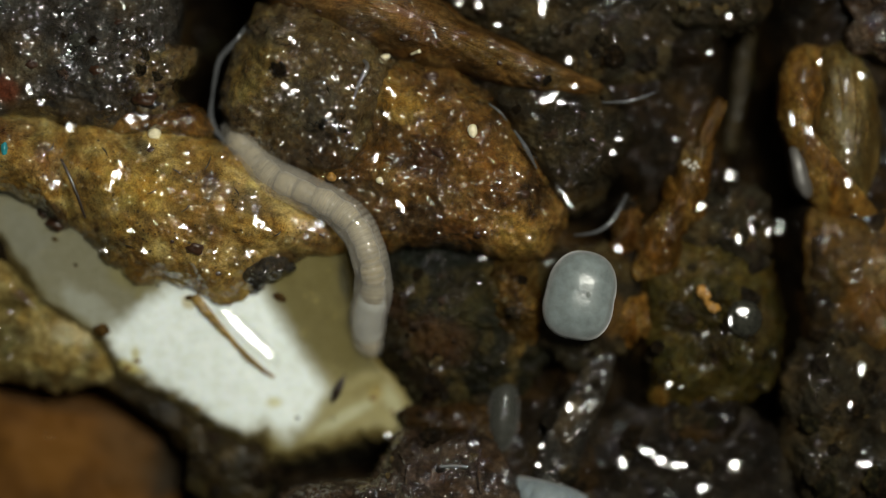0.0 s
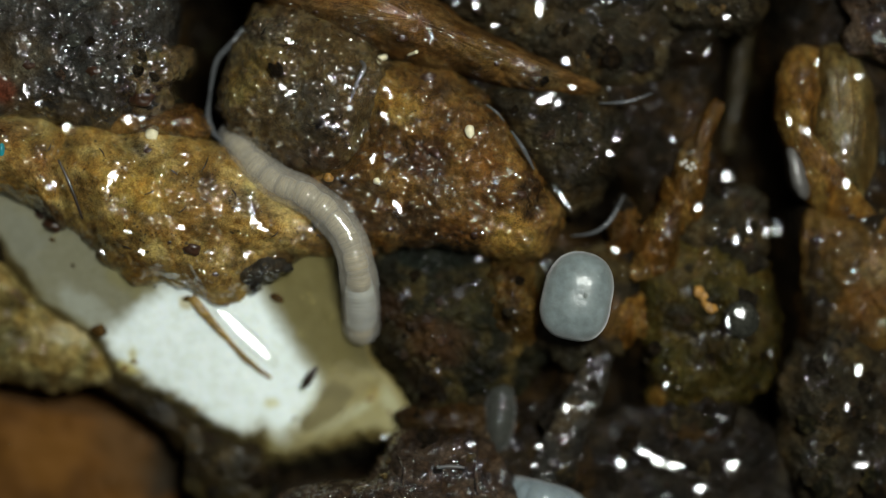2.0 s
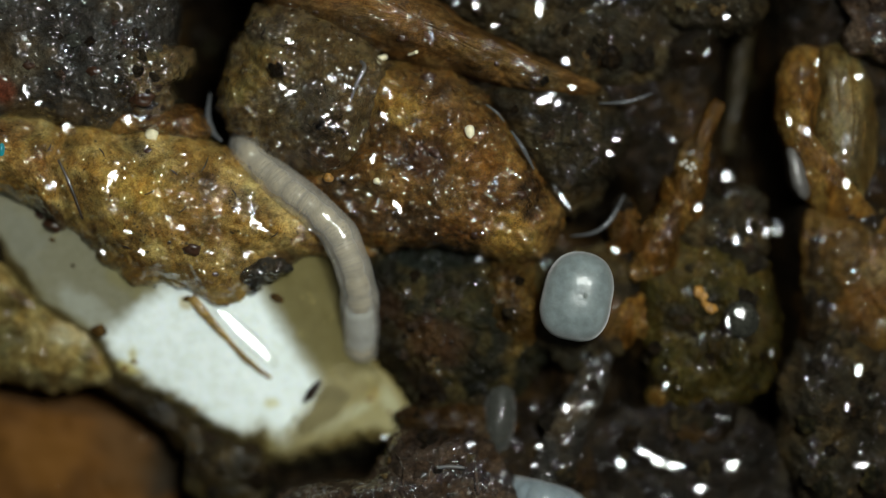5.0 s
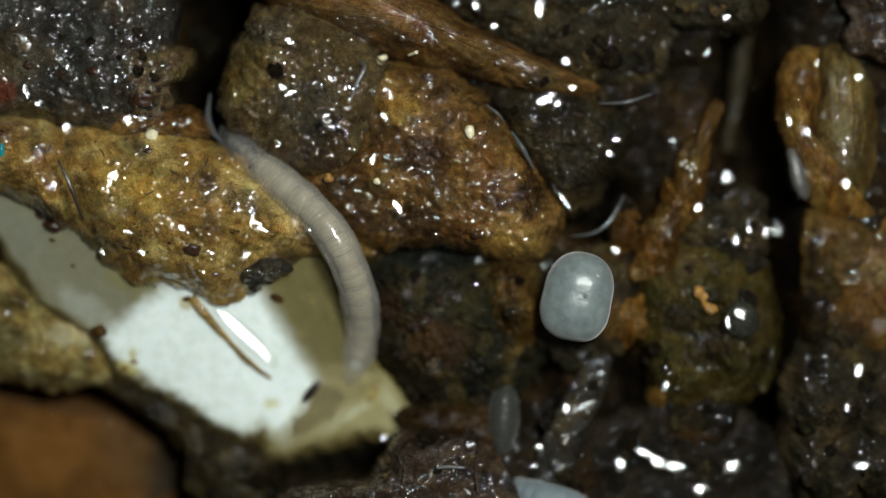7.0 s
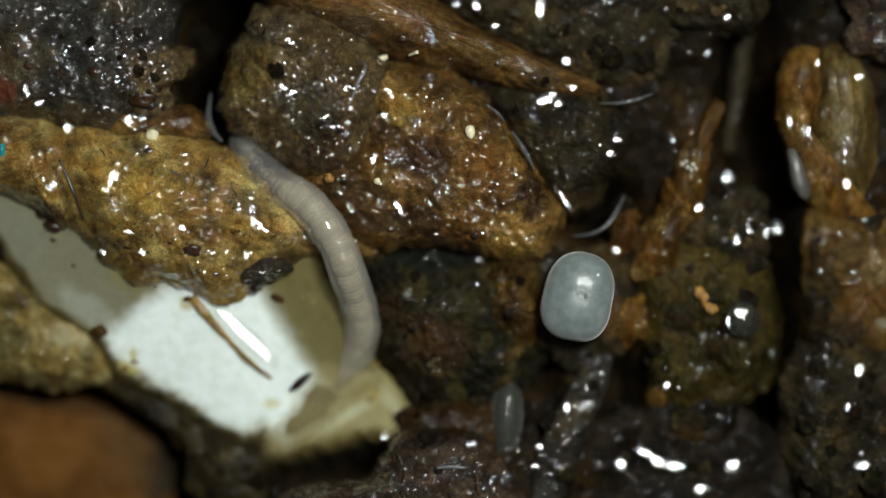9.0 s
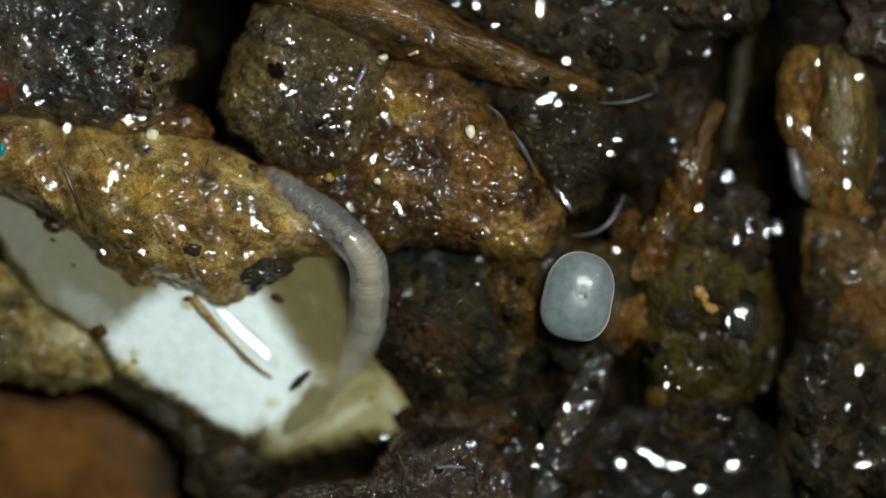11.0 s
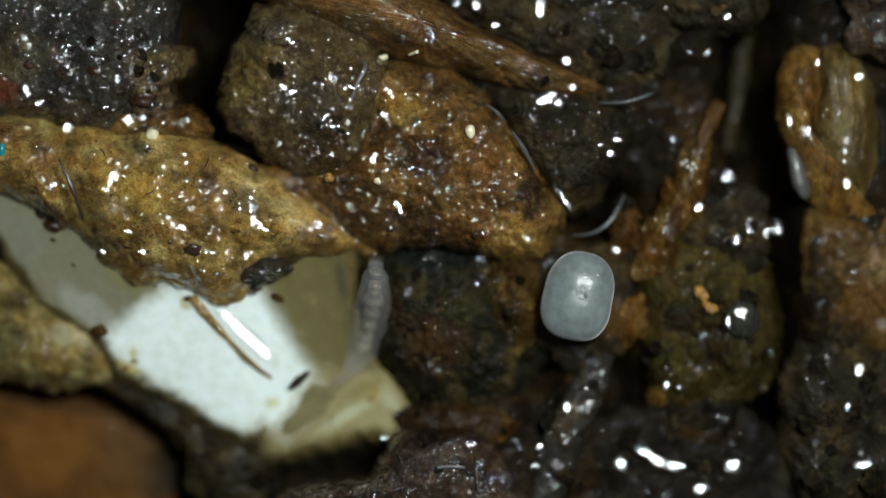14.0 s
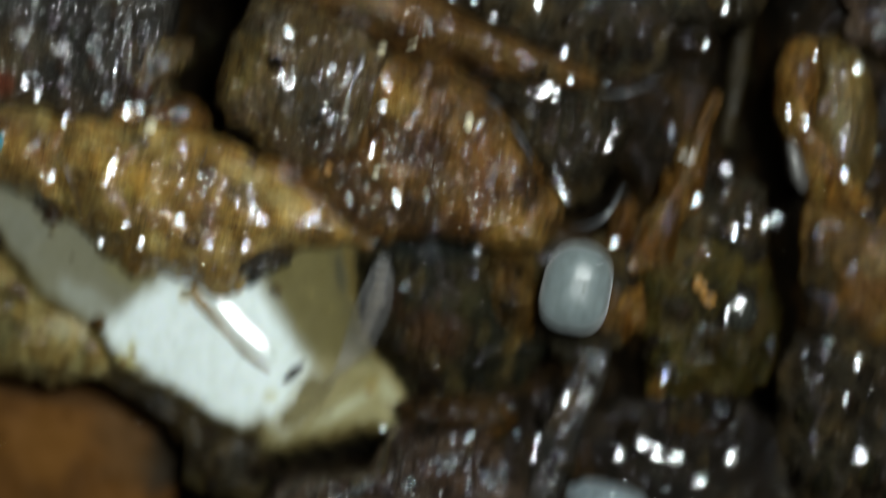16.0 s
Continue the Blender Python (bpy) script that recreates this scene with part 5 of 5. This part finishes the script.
speck = grain("dark_speck", 0, 0, 0, (0.24, 0.075, 0.05), HAIR, "black elongated speck of debris floating in the curd", "speck", seed=12, rough=0.3)


def motions():
    keyed = (
        (0.0, ((560, 60), (510, 110), (470, 160), (436, 212), (418, 248), (470, 310), (527, 338), (590, 370), (630, 410), (652, 470), (655, 520), (645, 572), (655, 640))),
        (1.0, ((560, 60), (510, 110), (470, 160), (436, 212), (418, 248), (475, 315), (535, 345), (590, 380), (628, 425), (645, 480), (648, 540), (642, 622))),
        (2.0, ((560, 60), (490, 140), (438, 212), (422, 258), (480, 318), (540, 345), (580, 375), (615, 420), (632, 475), (638, 535), (638, 612))),
        (3.0, ((560, 60), (510, 110), (470, 160), (436, 212), (418, 248), (460, 308), (528, 343), (570, 380), (603, 430), (616, 485), (622, 550), (638, 612))),
        (4.2, ((560, 60), (510, 110), (470, 160), (436, 212), (418, 248), (460, 308), (523, 343), (573, 378), (608, 425), (626, 480), (636, 540), (640, 620))),
        (6.3, ((445, 195), (418, 245), (445, 285), (500, 335), (557, 367), (600, 407), (628, 465), (635, 525), (640, 590), (632, 650), (612, 715))),
        (7.0, ((440, 200), (418, 248), (480, 310), (545, 365), (585, 410), (615, 465), (635, 525), (640, 590), (620, 665), (585, 735))),
        (8.0, ((445, 195), (418, 245), (455, 292), (505, 328), (562, 380), (595, 435), (617, 495), (635, 585), (615, 670), (560, 740), (525, 745))),
        (9.2, ((415, 235), (445, 285), (500, 335), (550, 367), (592, 425), (617, 490), (640, 595), (600, 668), (545, 718), (498, 768))),
        (11.3, ((490, 312), (550, 362), (610, 412), (648, 470), (655, 530), (645, 610), (600, 668), (545, 718), (495, 768), (470, 825))),
        (11.7, ((530, 330), (585, 395), (632, 455), (652, 520), (642, 615), (600, 668), (545, 718), (495, 768), (465, 840))),
        (12.1, ((641, 410), (641, 450), (643, 510), (640, 570), (638, 620), (600, 668), (545, 718), (495, 768), (465, 850))),
        (12.8, ((658, 430), (655, 500), (650, 560), (640, 620), (600, 668), (545, 718), (495, 768), (462, 860))),
        (13.6, ((657, 452), (656, 520), (648, 580), (632, 640), (594, 672), (540, 722), (490, 772), (460, 870))),
        (14.5, ((676, 480), (666, 540), (645, 600), (610, 650), (560, 702), (515, 748), (480, 785), (455, 880))),
        (16.0, ((680, 480), (668, 540), (645, 600), (610, 650), (560, 702), (515, 748), (480, 785), (452, 890))),
    )
    rows = [[] for _ in worm_rings]
    for t, points in keyed:
        for row, m in zip(rows, spine(points)):
            row.append((t, m))
    for ring, row in zip(worm_rings, rows):
        walk(ring, row)

    def shifted(x, y, z, turn=0):
        p = at(x, y, z) * MM
        return Matrix.LocRotScale(p, Euler((0, 0, radians(turn))), None)

    walk(speck, [(t, shifted(x, y, pool_z(x, y) + 0.17, a)) for t, x, y, a in (
        (0.0, 594, 690, 68), (0.7, 588, 690, 72), (1.4, 580, 690, 72), (2.0, 548, 668, 58), (2.7, 532, 662, 50), (3.4, 538, 672, 52),
        (4.2, 556, 692, 55), (6.3, 550, 690, 52), (7.0, 552, 692, 52), (8.4, 545, 690, 45), (9.2, 530, 672, 42), (11.5, 532, 672, 45),
        (13.0, 538, 674, 42), (14.5, 525, 672, 42), (16.0, 523, 672, 42))])
    base = silt_film.location.copy()
    walk(silt_film, [(t, Matrix.Translation(base + Vector((dx * MM, dy * MM, dz * MM)))) for t, dx, dy, dz in (
        (0.0, 0.5, 0.1, -0.35), (1.2, 0.45, 0.1, -0.3), (2.0, 0.35, 0.05, -0.05), (3.0, 0.25, 0.0, 0.0), (4.2, 0.3, 0.0, 0.0), (7.0, 0.2, 0.0, 0.0), (9.2, 0.05, 0.0, 0.0),
        (11.5, 0.0, 0.0, 0.0), (14.5, 0.0, 0.0, 0.0), (16.0, 0.0, 0.0, 0.0))])
    for film, gone in ((tail_film, 9.4), (long_film, 4.4)):
        here = film.location.copy()
        sunk = here + Vector((0.6 * MM, 0.1 * MM, -1.6 * MM))
        walk(film, [(t, Matrix.Translation(q)) for t, q in ((0.0, here), (gone, here), (gone + 1.6, sunk), (16.0, sunk))])
    walk(small_worm, [(t, shifted(x, y, z)) for t, x, y, z in (
        (0.0, 892, 735, -0.95), (4.2, 890, 736, -0.95), (6.5, 893, 738, -0.97), (7.5, 900, 740, -0.98), (9.2, 902, 735, -1.0),
        (11.3, 890, 765, -1.5), (13.0, 886, 775, -1.7), (16.0, 886, 780, -1.8))])
    walk(pale_worm, [(t, shifted(x, y, z)) for t, x, y, z in (
        (0.0, 966, 888, -0.6), (4.2, 962, 886, -0.6), (6.5, 970, 888, -0.6), (7.5, 976, 892, -0.6), (8.2, 985, 915, -0.65), (8.8, 1000, 940, -0.8),
        (11.3, 1040, 960, -0.9), (15.0, 1080, 945, -0.8), (16.0, 1080, 905, -0.7))])


motions()
